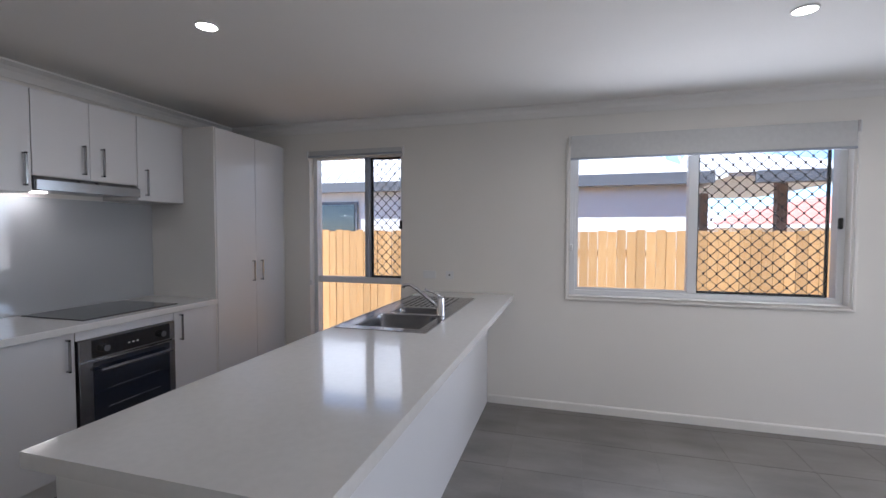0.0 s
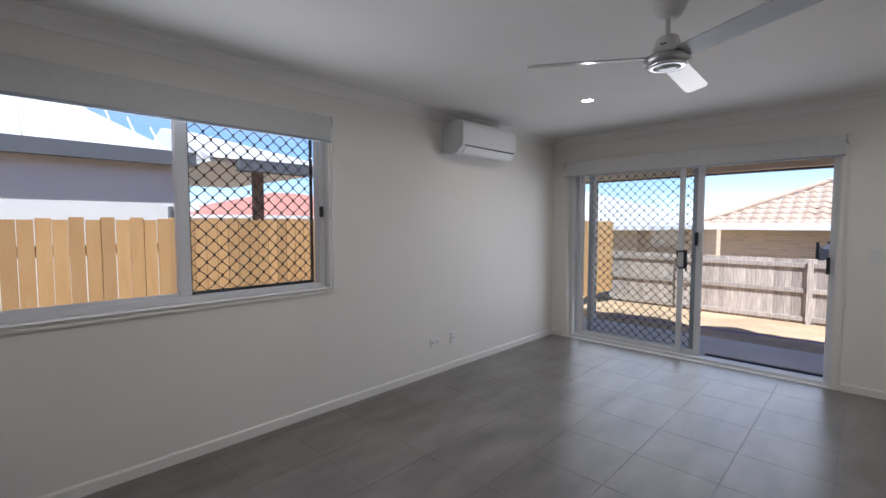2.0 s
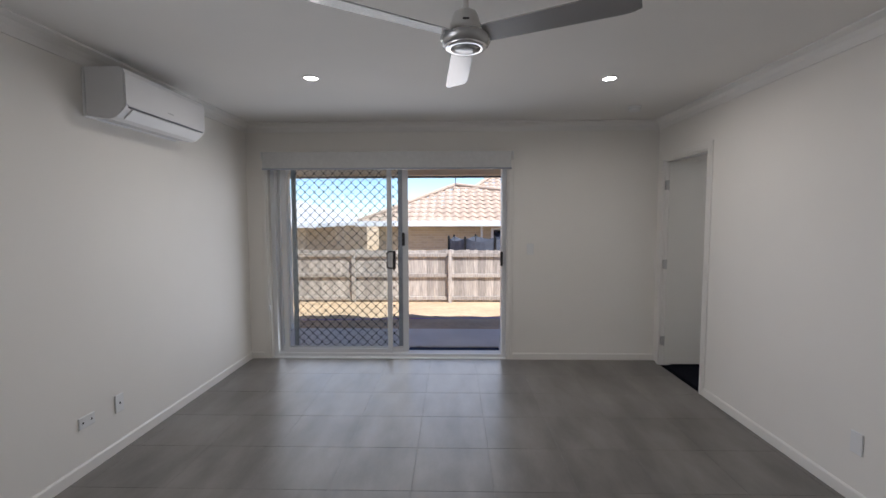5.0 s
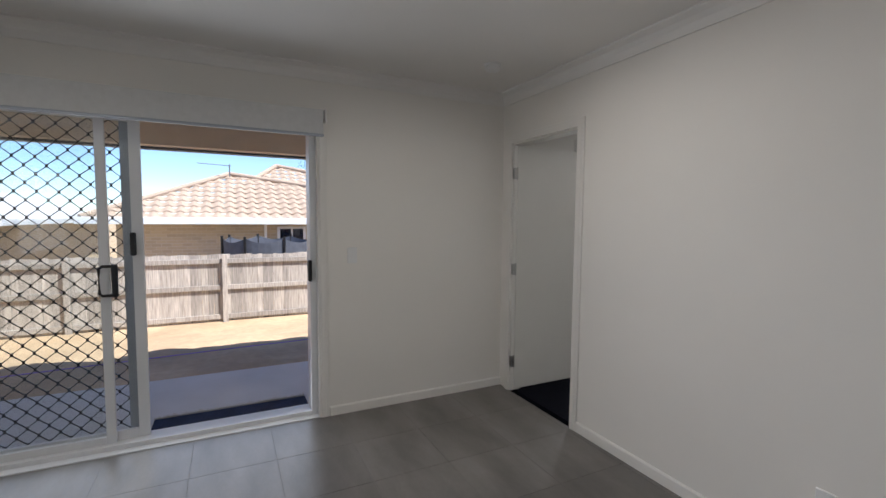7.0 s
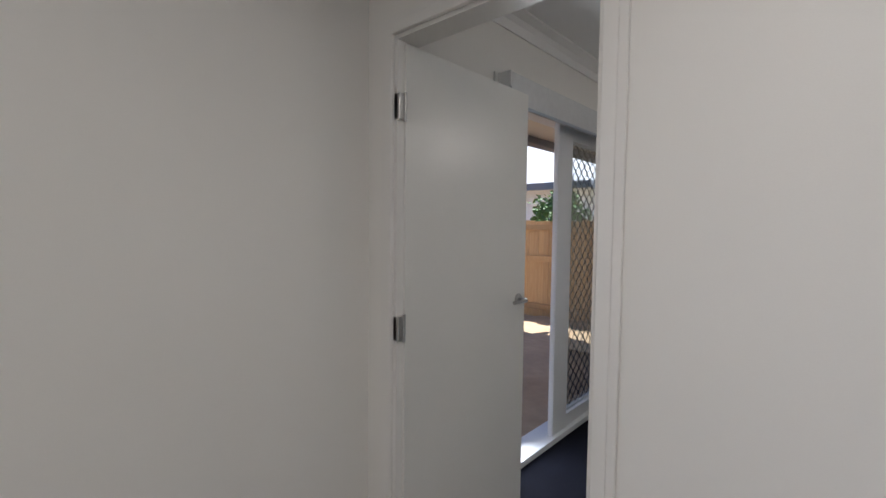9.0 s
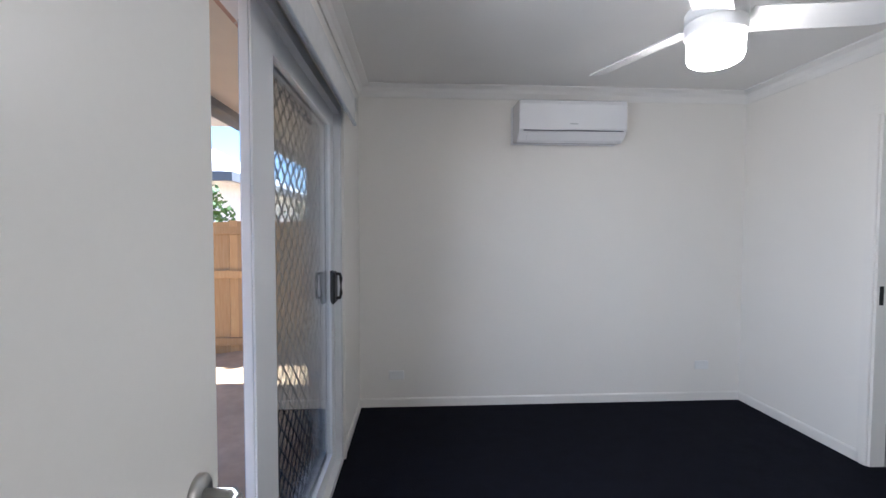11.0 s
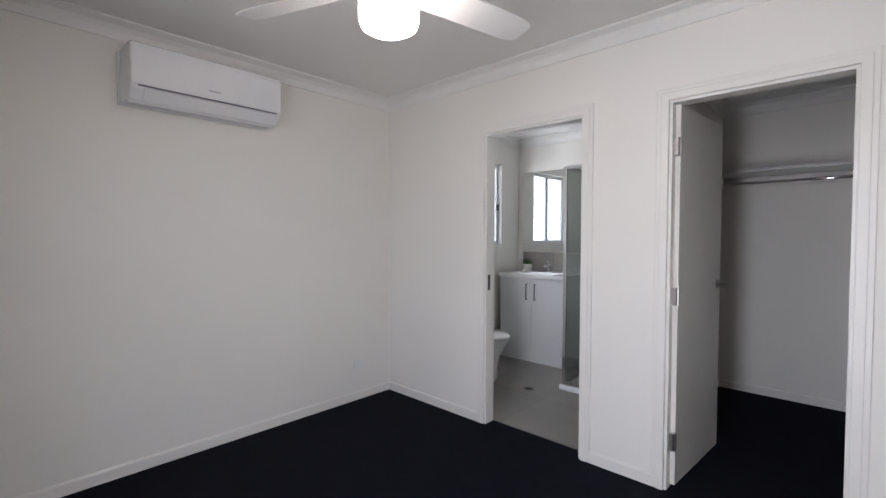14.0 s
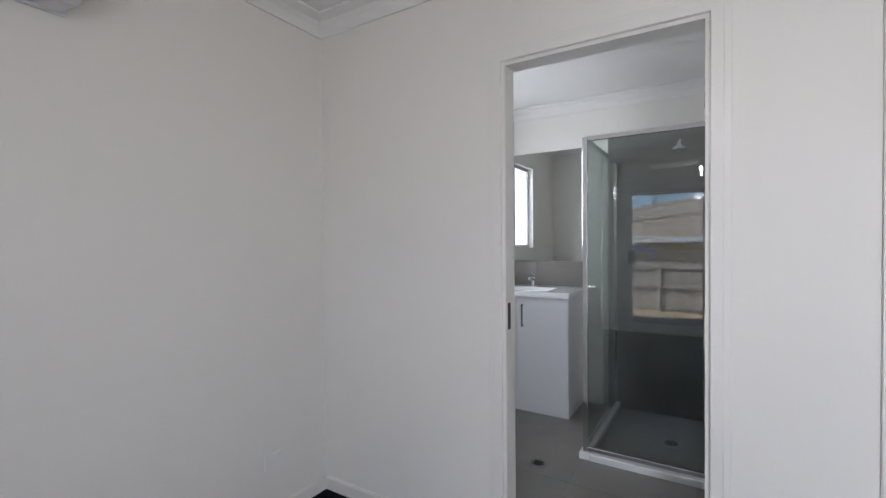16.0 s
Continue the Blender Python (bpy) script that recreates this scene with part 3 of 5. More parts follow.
um = (u0 + u1) / 2
part("mullion", bx(um - 0.02, um + 0.02, 0.05, 0.09, z0 + 0.035, z1 - 0.035, 0.002), ALUG, w3)
for a, b in ((u0 + 0.035, um - 0.02), (um + 0.02, u1 - 0.035)):
    pane("pane", a, b, z0 + 0.035, z1 - 0.035, 0.07, w3, FROST)
part("security_grille", grillebm(um + 0.02, u1 - 0.035, z0 + 0.035, z1 - 0.035, 0.085), GRILLE, w3, "dark diamond security grille")
part("latch", bx(u1 - 0.03, u1 - 0.01, 0.03, 0.055, 1.62, 1.69, 0.005), BLACK, w3, "black window latch")


# Fill lamp added outside the frosted pane in place of sky light.
ensuite_fill = new("ensuite_window_fill", bpy.data.lights.new("ensuite_window_fill", 'AREA'))
ensuite_fill.data.shape, ensuite_fill.data.size, ensuite_fill.data.size_y, ensuite_fill.data.energy, ensuite_fill.data.color = 'RECTANGLE', 0.85, 0.9, 3.6, (0.93, 0.97, 1.0)
ensuite_fill.matrix_world = look(((EWIN[0] + EWIN[1]) / 2, EY0 - 0.13, 1.685), ((EWIN[0] + EWIN[1]) / 2, 0, 1.685))

# ---- hinged doors ----
def lever(parent, x, y, side, z=1.04, direction=-1):
    """A lever handle on a rose; side: which face, along local y."""
    bm = lathe([(0.026, 0), (0.026, 0.006), (0.022, 0.010)], seg=24)
    bmesh.ops.rotate(bm, verts=bm.verts, cent=(0, 0, 0), matrix=Matrix.Rotation(radians(-90 * side), 3, 'X'))
    bmesh.ops.translate(bm, verts=bm.verts, vec=(x, y, z))
    tube([(x, y, z), (x, y + side * 0.045, z), (x + direction * 0.012, y + side * 0.055, z), (x + direction * 0.11, y + side * 0.052, z)], 0.0085, 10, bm)
    return part("lever_handle", bm, SATIN, parent, "satin nickel lever handle", smooth=True)


def leaf_door(name, loc, rz, width, label, height=2.02):
    """Local x runs from the hinge along the leaf, thickness in local y."""
    d = thing(name, loc, rz, label, "door", kind="structure")
    part("leaf", bx(0.002, width, -0.0175, 0.0175, 0.012, height, 0.0015), DOORP, d)
    lever(d, width - 0.06, 0.0175, 1)
    lever(d, width - 0.06, -0.0175, -1)
    return d


d1 = leaf_door("door_1", (5.585, -0.165, 0), -90, 0.80, "plain white flush door standing open against the bedroom wall")
d3 = leaf_door("door_3", (2.60, -1.520, 0), 175.5, 0.70, "plain white flush wardrobe door standing open inwards")
for d, f in ((d1, -0.0), (d3, 0.0)):
    for z in (0.25, 1.02, 1.80):
        bm = bx(-0.030, 0.004, -0.0195, 0.0195, z - 0.045, z + 0.045, 0.002)
        cyl((-0.004, -0.02, z - 0.05), (-0.004, -0.02, z + 0.05), 0.006, 10, bm=bm)
        part("hinge", bm, SATIN, d, "satin nickel butt hinge")
# hinge plates and strike on the ensuite jamb
ej = thing("door_hardware", (BX0 - 0.02, EDOOR[1] - 0.018, 0), 0, "satin nickel hinge plates and brass strike on the ensuite jamb", "door hardware", kind="structure")
for z in (0.25, 1.80):
    part("hinge_plate", bx(-0.035, 0.0, -0.003, 0.0, z - 0.05, z + 0.05, 0.002), SATIN, ej)
part("strike_plate", bx(-0.022, 0.004, -0.003, 0.0, 0.95, 1.06, 0.002), CHROME, ej)
part("strike_plate", bx(-0.022, 0.004, -(EDOOR[1] - EDOOR[0]) + 0.036, -(EDOOR[1] - EDOOR[0]) + 0.039, 0.95, 1.06, 0.002), BLACK, ej)


# ---- kitchen ----
def bar_handle(parent, x, y, z0, z1, out=0.03, axis="x"):
    """Square D handle standing off a front that faces +x (or +y)."""
    bm = bmesh.new()
    def b(a0, a1, z_0, z_1):
        if axis == "x":
            bx(x + a0, x + a1, y - 0.006, y + 0.006, z_0, z_1, 0.0015, bm)
        else:
            bx(x - 0.006, x + 0.006, y + a0, y + a1, z_0, z_1, 0.0015, bm)
    b(0, out, z0, z0 + 0.010)
    b(0, out, z1 - 0.010, z1)
    b(out - 0.010, out, z0, z1)
    return part("handle", bm, STEEL, parent, "brushed steel bar handle")


def cabinet(name, x0, x1, y0, y1, z0, z1, doors, handles, label, kick=0.0):
    """Fronts face +x. doors: list of (y0, y1); handles: (y, z0, z1) per door."""
    c = thing(name, (0, 0, 0), 0, label, "cabinet")
    part("body", bx(x0, x1 - 0.018, y0, y1, z0 + kick, z1, 0.001), CABSIDE, c)
    if kick:
        part("kickboard", bx(x0, x1 - 0.06, y0, y1, 0, kick), CABSIDE, c)
    for (a, b), (hy, h0, h1) in zip(doors, handles):
        d = part("door", bx(x1 - 0.017, x1, a + 0.0015, b - 0.0015, z0 + kick + 0.002, z1 - 0.002, 0.001), CAB, c)
        bar_handle(d, x1, hy, h0, h1)
    return c


KF = -1.93
cabinet("pantry_cabinet", X0, -1.95, 3.212, 4.035, 0, 2.245, [(3.212, 3.655), (3.655, 4.035)], [(3.608, 1.025, 1.20), (3.712, 1.025, 1.20)], "tall white two-door pantry cabinet", 0.12)
tagged(link("trim_pantry", bx(X0, -1.952, 3.194, 3.2105, 0, 2.247, 0.001), CABSIDE), "tall white cabinet end panel", "panel", kind="structure")
tagged(link("trim_pantry_filler", bx(X0, -1.975, 4.037, 4.0895, 0, 2.245), CABSIDE), "narrow white cabinet filler strip", "panel", kind="structure")
cabinet("base_cabinet", X0, KF - 0.02, 1.25, 2.178, 0, 0.888, [(1.25, 1.75), (1.75, 2.178)], [(1.70, 0.68, 0.86), (2.135, 0.68, 0.86)], "white base cabinet with steel handles", 0.12)
cabinet("base_cabinet", X0, KF - 0.02, 2.81, 3.192, 0, 0.888, [(2.81, 3.192)], [(2.86, 0.69, 0.87)], "narrow white base cabinet beside the oven", 0.12)
oc = thing("oven_cabinet", (0, 0, 0), 0, "white oven housing cabinet", "cabinet")
part("body", bx(X0, KF - 0.06, 2.182, 2.808, 0.0, 0.23), CABSIDE, oc)
part("rail", bx(X0, KF - 0.02, 2.182, 2.808, 0.838, 0.888), CAB, oc)
top = thing("kitchen_worktop", (0, 0, 0), 0, "white stone worktop along the back wall", "worktop")
part("slab", bx(X0, KF, 1.23, 3.193, 0.89, 0.93, 0.003), STONE, top)
ov = thing("wall_oven", (0, 0, 0), 0, "built-in stainless oven with black glass door and two knobs", "oven")
F = KF - 0.015
part("body", bx(X0 + 0.03, F - 0.004, 2.195, 2.795, 0.24, 0.832), STEEL, ov)
part("control_panel", bx(F - 0.003, F + 0.012, 2.187, 2.803, 0.715, 0.834, 0.003), STEEL, ov)
part("display_glass", bx(F + 0.0125, F + 0.016, 2.255, 2.760, 0.725, 0.826, 0.002), BLACKGL, ov)
for y in (2.320, 2.690):
    part("knob", cyl((F + 0.016, y, 0.772), (F + 0.044, y, 0.772), 0.022, 20, 0.019), STEEL, ov, "steel control knob")
for k in range(3):
    part("indicator", bx(F + 0.016, F + 0.018, 2.465 + k * 0.028, 2.477 + k * 0.028, 0.762, 0.770), PLASTIC, ov)
dr = part("door", bx(F - 0.003, F + 0.014, 2.187, 2.803, 0.242, 0.708, 0.003), STEEL, ov, "steel and glass oven door")
part("door_glass", bx(F + 0.0145, F + 0.018, 2.260, 2.755, 0.262, 0.70, 0.002), OVENWIN, dr, "dark reflective oven glass")
hb = cyl((F + 0.05, 2.275, 0.655), (F + 0.05, 2.745, 0.655), 0.012, 14)
for y in (2.305, 2.715):
    cyl((F + 0.016, y, 0.655), (F + 0.05, y, 0.655), 0.008, 10, bm=hb)
part("door_handle", hb, STEEL, dr, "brushed steel bar")
for z in (0.42, 0.53):
    part("oven_rack", cyl((F + 0.0185, 2.335, z), (F + 0.0185, 2.675, z + 0.004), 0.0022, 6), STEEL, ov)
ct = thing("cooktop", (0, 0, 0), 0, "flat black ceramic glass cooktop set in the worktop", "cooktop")
part("glass_top", bx(-2.52, -2.01, 2.27, 2.90, 0.931, 0.937, 0.002), BLACKGL, ct)
part("edge_trim", bx(-2.524, -2.006, 2.266, 2.904, 0.9302, 0.9335, 0.001), STEEL, ct)
# upper cabinets and range hood
UF = -2.24
cabinet("upper_cabinet", X0, UF, 1.53, 2.178, 1.665, 2.25, [(1.53, 1.854), (1.854, 2.178)], [(1.81, 1.70, 1.885), (2.14, 1.70, 1.885)], "white wall cabinet with steel handle")
cabinet("upper_cabinet", X0, UF, 2.18, 2.81, 1.765, 2.25, [(2.18, 2.495), (2.495, 2.81)], [(2.452, 1.795, 1.975), (2.566, 1.795, 1.975)], "short white wall cabinet above the range hood")
cabinet("upper_cabinet", X0, UF, 2.812, 3.192, 1.665, 2.25, [(2.812, 3.192)], [(2.872, 1.70, 1.885)], "narrow white wall cabinet beside the pantry")
hood = thing("range_hood", (0, 0, 0), 0, "slim stainless slide-out range hood with its lamp on", "range hood")
part("body", prism([(X0 + 0.005, 1.6900), (UF + 0.02, 1.6850), (UF + 0.02, 1.7300), (UF - 0.005, 1.7620), (X0 + 0.005, 1.7620)], 2.182, 2.808, "y"), STEEL, hood)
part("front_strip", bx(UF + 0.021, UF + 0.028, 2.182, 2.808, 1.6820, 1.7420, 0.002), STEEL, hood)
part("end_cap", bx(UF - 0.03, UF + 0.026, 2.182, 2.225, 1.6800, 1.6850, 0.001), BLACK, hood)
part("lamp_lens", bx(X0 + 0.06, X0 + 0.13, 2.22, 2.38, 1.6820, 1.6845), mat("hood_lens", (0.9, 0.95, 0.95), 0.4, vary=0.0, glow=5.0), hood, "lit hood lamp lens")
tagged(link("trim_splashback", bx(X0, X0 + 0.006, 1.23, 3.193, 0.931, 1.66), SPLASH), "glossy grey-blue glass splashback", "splashback", kind="structure")

# peninsula bench
pb = thing("peninsula_cabinet", (0, 0, 0), 0, "white panelled peninsula bench base", "cabinet")
part("back_panel", bx(-0.008, 0.010, 1.17, Y1 - 0.014, 0.0, 0.888, 0.001), CAB, pb)
part("end_panel", bx(-0.53, -0.009, 1.17, 1.188, 0.0, 0.888, 0.001), CABSIDE, pb)
part("carcass", bx(-0.525, -0.02, 1.19, 2.44, 0.10, 0.888), CABSIDE, pb)
part("carcass", bx(-0.525, -0.02, 3.83, Y1 - 0.014, 0.10, 0.888), CABSIDE, pb)
part("carcass", bx(-0.525, -0.02, 2.442, 3.828, 0.10, 0.66), CABSIDE, pb)
for a in (1.19, 1.64, 2.09, 2.54, 2.99, 3.44):
    d = part("door", bx(-0.545, -0.527, a + 0.002, a + 0.446, 0.12, 0.885, 0.001), CAB, pb)
part("kickboard", bx(-0.47, -0.03, 1.2, Y1 - 0.02, 0, 0.099), CABSIDE, pb)
pt = thing("peninsula_worktop", (0, 0, 0), 0, "long glossy white stone bench top with cut-out sink", "worktop")
bm = bmesh.new()
PX0, PX1, PY0 = -0.575, 0.225, 1.125
SX0, SX1, SY0, SY1 = -0.515, -0.045, 2.56, 3.72
for b in ((PX0, PX1, PY0, SY0), (PX0, PX1, SY1, Y1 - 0.001), (PX0, SX0, SY0, SY1), (SX1, PX1, SY0, SY1)):
    bx(*b, 0.89, 0.93, 0, bm)
bmesh.ops.remove_doubles(bm, verts=bm.verts, dist=1e-5)
part("slab", bm, STONE, pt)

sk = thing("kitchen_sink", (0, 0, 0), 0, "stainless double-bowl sink with ribbed drainer", "sink")


def bowl(x0, x1, y0, y1, depth, zt=0.934, r=0.07):
    """Rounded-corner open basin."""
    bm = bmesh.new()
    rings = []
    for inset, z in ((0.0, zt), (0.006, zt - 0.012), (0.014, zt - depth * 0.85), (0.05, zt - depth)):
        ring = []
        for cx, cy, a0 in ((x1 - r, y1 - r, 0), (x0 + r, y1 - r, 90), (x0 + r, y0 + r, 180), (x1 - r, y0 + r, 270)):
            for k in range(6):
                a = radians(a0 + 18 * k)
                ring.append(bm.verts.new((cx + (r - inset) * math.cos(a), cy + (r - inset) * math.sin(a), z)))
        rings.append(ring)
    n = len(rings[0])
    for a, b in zip(rings, rings[1:]):
        for i in range(n):
            bm.faces.new((a[i], a[(i + 1) % n], b[(i + 1) % n], b[i]))
    bm.faces.new(rings[-1])
    bmesh.ops.recalc_face_normals(bm, faces=bm.faces)
    bmesh.ops.reverse_faces(bm, faces=bm.faces)
    return bm


B1, B2 = (-0.47, -0.09, 2.60, 2.97), (-0.43, -0.11, 3.02, 3.22)
part("main_bowl", bowl(*B1, 0.18), SHADED_BOWL, sk, smooth=True)
part("small_bowl", bowl(*B2, 0.12, r=0.06), SHADED_BOWL, sk, smooth=True)
bm = bmesh.new()
ex = (-0.55, -0.03, 2.53, 3.76)
ys = [ex[2], B1[2], B1[3], B2[2], B2[3], ex[3]]
for y0, y1 in zip(ys, ys[1:]):
    b = B1 if (y0, y1) == (B1[2], B1[3]) else B2 if (y0, y1) == (B2[2], B2[3]) else None
    for x0, x1 in (((ex[0], b[0]), (b[1], ex[1])) if b else ((ex[0], ex[1]),)):
        bx(x0, x1, y0, y1, 0.9305, 0.9345, 0, bm)
part("deck", bm, STEEL, sk)
part("rim", bx(-0.552, -0.546, 2.53, 3.76, 0.9306, 0.938, 0.001), STEEL, sk)
for k in range(9):
    part("drainer_rib", bx(-0.48 + k * 0.04, -0.468 + k * 0.04, 3.29, 3.72, 0.9346, 0.939, 0.0015), STEEL, sk)
for b, c in ((B1, 0.18), (B2, 0.12)):
    part("waste", lathe([(0.04, 0), (0.038, 0.004), (0.02, 0.002)], ((b[0] + b[1]) / 2, (b[2] + b[3]) / 2, 0.934 - c)), CHROME, sk, "chrome basket waste")
tp = thing("mixer_tap", (-0.085, 2.985, 0.9345), 0, "chrome mixer tap with swivel spout", "tap")
part("base", lathe([(0.027, 0), (0.025, 0.008), (0.022, 0.012), (0.022, 0.105), (0.018, 0.118)]), CHROME, tp, smooth=True)
part("spout", tube([(-0.015, 0, 0.05), (-0.08, 0.0, 0.105), (-0.16, 0.0, 0.165), (-0.20, 0.0, 0.185), (-0.235, 0.0, 0.180), (-0.245, 0, 0.165)], 0.010, 12), CHROME, tp, smooth=True)
part("lever", tube([(0.0, 0.0, 0.115), (-0.02, -0.01, 0.135), (-0.09, -0.035, 0.165)], 0.006, 8), CHROME, tp, smooth=True)


# ---- switches, sockets ----
def plate(name, loc, rz, w, h, label, rockers):
    """Wall plate: local y points into the room."""
    p = thing(name, loc, rz, label, "socket" if "socket" in name else "switch")
    part("plate", bx(-w / 2, w / 2, 0, 0.009, -h / 2, h / 2, 0.003), PLASTIC, p)
    for x, z, rw, rh, m in rockers:
        part("rocker" if m is PLASTIC else "pin_slot", bx(x - rw / 2, x + rw / 2, 0.0091, 0.012, z - rh / 2, z + rh / 2, 0.001), m, p)
    return p


GPO = [(-0.03, 0.0, 0.010, 0.012, BLACK), (0.03, 0.0, 0.010, 0.012, BLACK), (-0.03, 0.025, 0.014, 0.010, PLASTIC), (0.03, 0.025, 0.014, 0.010, PLASTIC)]
GPO2 = [(-0.03, 0.025, 0.014, 0.010, PLASTIC), (0.03, 0.025, 0.014, 0.010, PLASTIC)]
plate("power_socket", (3.62, Y1, 0.305), 180, 0.115, 0.07, "white double power socket on the wall", GPO)
plate("aerial_socket", (3.872, Y1, 0.305), 180, 0.07, 0.115, "white wall plate with a data outlet", [(0, 0, 0.012, 0.012, BLACK)])
plate("power_socket", (3.42, Y0, 0.317), 0, 0.07, 0.115, "white power socket plate low on the wall", [(0, 0.025, 0.014, 0.010, PLASTIC)])
plate("power_socket", (-0.506, Y1, 1.075), 180, 0.115, 0.07, "white double power socket above the bench", GPO2)
plate("power_socket", (-0.325, Y1, 1.075), 180, 0.07, 0.07, "white power socket above the bench", [(0, 0.0, 0.012, 0.012, BLACK)])
plate("light_switch", (X1, 1.154, 1.16), 90, 0.07, 0.115, "white three-gang light switch plate", [(0, z, 0.016, 0.024, PLASTIC) for z in (-0.03, 0, 0.03)])
plate("power_socket", (5.45, BY0, 0.25), 0, 0.115, 0.07, "white double power socket low on the bedroom wall", GPO2)
plate("power_socket", (2.98, BY0, 0.29), 0, 0.115, 0.07, "white double power socket near the corner", GPO2)


# ---- split air conditioners ----
def aircon(loc, rz, w, h, dep, label):
    a = thing("air_conditioner", loc, rz, label, "air conditioner")
    prof = [(0, 0.02), (0, h), (dep - 0.03, h), (dep - 0.008, h - 0.012), (dep, h - 0.04), (dep, 0.075), (dep - 0.012, 0.055), (dep - 0.06, 0.012), (dep - 0.10, 0)]
    bm = prism(prof, -w / 2, w / 2, "x")
    bmesh.ops.bevel(bm, geom=[e for e in bm.edges if abs(e.verts[0].co.x - e.verts[1].co.x) < 1e-5], offset=0.006, segments=2, affect='EDGES')
    part("body", bm, ACW, a)
    part("front_panel", bx(-w / 2 + 0.004, w / 2 - 0.004, dep, dep + 0.006, 0.078, h - 0.036, 0.002), ACW, a)
    bm = prism([(dep - 0.004, 0.066), (dep + 0.002, 0.060), (dep - 0.050, 0.008), (dep - 0.056, 0.014)], -w / 2 + 0.06, w / 2 - 0.06, "x")
    part("air_vane", bm, ACW, a, "white air vane")
    # Solid dark strip gives the outlet gap's shade by colour.
    part("outlet_shade", bx(-w / 2 + 0.03, w / 2 - 0.03, dep - 0.004, dep + 0.0035, 0.067, 0.0745), FASCIA, a, "dark strip standing in for the shaded outlet gap")
    part("maker_badge", bx(-0.03, 0.03, dep + 0.006, dep + 0.0075, 0.115, 0.123), ACG, a, "small grey badge")
    part("indicator", bx(w * 0.33, w * 0.33 + 0.008, dep + 0.006, dep + 0.0075, h - 0.11, h - 0.10), PLASTIC, a)
    part("wall_plate", bx(-w / 2 - 0.012, w / 2 + 0.012, -0.001, 0.012, 0.01, h - 0.01, 0.002), ACW, a)
    return a


aircon((4.145, Y1 - 0.001, 2.06), 180, 0.82, 0.30, 0.24, "white split-system air conditioner high on the living wall")
aircon((4.15, BY0 + 0.001, 2.035), 0, 0.80, 0.30, 0.24, "white split-system air conditioner high on the bedroom wall")


# ---- lights ----
def downlight(x, y, z=H, power=1.0):
    d = thing("downlight", (x, y, z), 0, "round white recessed ceiling downlight, lit", "downlight", "downlights")
    bm = bmesh.new()
    ring = [[bm.verts.new((r * math.cos(2 * math.pi * i / 28), r * math.sin(2 * math.pi * i / 28), zz)) for i in range(28)] for r, zz in ((0.056, 0.0), (0.054, -0.006), (0.047, -0.008), (0.045, -0.003))]
    for a, b in zip(ring, ring[1:]):
        for i in range(28):
            bm.faces.new((a[i], a[(i + 1) % 28], b[(i + 1) % 28], b[i]))
    part("trim_ring", bm, PLASTIC, d, smooth=True)
    part("lens", cyl((0, 0, -0.004), (0, 0, -0.001), 0.045, 28), mat("downlight_lens", (0.9, 0.9, 0.9), 0.4, vary=0.0, glow=12.0) if "downlight_lens" not in bpy.data.materials else bpy.data.materials["downlight_lens"], d, "glowing lens")
    lamp = new("downlight_lamp", bpy.data.lights.new("downlight_lamp", 'AREA'))
    lamp.data.shape, lamp.data.size, lamp.data.energy, lamp.data.color = 'DISK', 0.085, DOWNLIGHT_W * power, (1.0, 0.93, 0.85)
    lamp.data.spread = radians(170)
    lamp.matrix_world = pose(x, y, z - 0.012)
    return d


for x, y in ((-1.05, 2.21), (1.67, 2.81), (4.27, 2.93), (4.34, 0.86)):
    downlight(x, y, power=0.35 if x < 0 else 1.0)

sd = thing("smoke_alarm", (5.14, 0.36, H), 0, "round white smoke alarm on the ceiling", "smoke alarm")
part("base", lathe([(0.055, -0.012), (0.057, 0.0)]), PLASTIC, sd, smooth=True)
part("cover", lathe([(0.030, -0.042), (0.044, -0.040), (0.050, -0.030), (0.050, -0.013)]), PLASTIC, sd, smooth=True)


def blade(length, w0, w1, tilt, z, ang, r0):
    bm = bmesh.new()
    n = 20
    rows = []
    for i in range(n + 1):
        s = i / n
        r = r0 + s * (length - r0)
        w = w0 + (w1 - w0) * s
        if s > 0.8:
            w *= math.sqrt(1 - 0.5 * ((s - 0.8) / 0.2) ** 4)
        c, d = math.cos(tilt), math.sin(tilt)
        rows.append([(r, q * w * c, z + q * w * d + tk) for q, tk in ((-0.5, 0), (0, 0.006), (0.5, 0), (0.5, -0.005), (-0.5, -0.005))])
    vs = [[bm.verts.new(p) for p in row] for row in rows]
    for a, b in zip(vs, vs[1:]):
        for k in range(5):
            bm.faces.new((a[k], a[(k + 1) % 5], b[(k + 1) % 5], b[k]))
    bm.faces.new(vs[0][::-1])
    bm.faces.new(vs[-1])
    bmesh.ops.recalc_face_normals(bm, faces=bm.faces)
    bmesh.ops.rotate(bm, verts=bm.verts, cent=(0, 0, 0), matrix=Matrix.Rotation(ang, 3, 'Z'))
    return bm


f1 = thing("ceiling_fan", (2.98, 1.90, H), 0, "three-blade ceiling fan with brushed metal blades on a short rod", "ceiling fan")
part("canopy", lathe([(0.030, -0.082), (0.050, -0.074), (0.070, -0.045), (0.082, -0.010), (0.082, 0.0)]), FANW, f1, smooth=True)
part("rod", cyl((0, 0, -0.165), (0, 0, -0.075), 0.012, 14), FANW, f1)
part("motor_cover", lathe([(0.064, -0.240), (0.062, -0.215), (0.050, -0.175), (0.044, -0.163), (0.018, -0.160)]), FANW, f1, smooth=True)
part("cover_badge", bx(-0.064, -0.058, -0.012, 0.012, -0.212, -0.206), BLACK, f1)
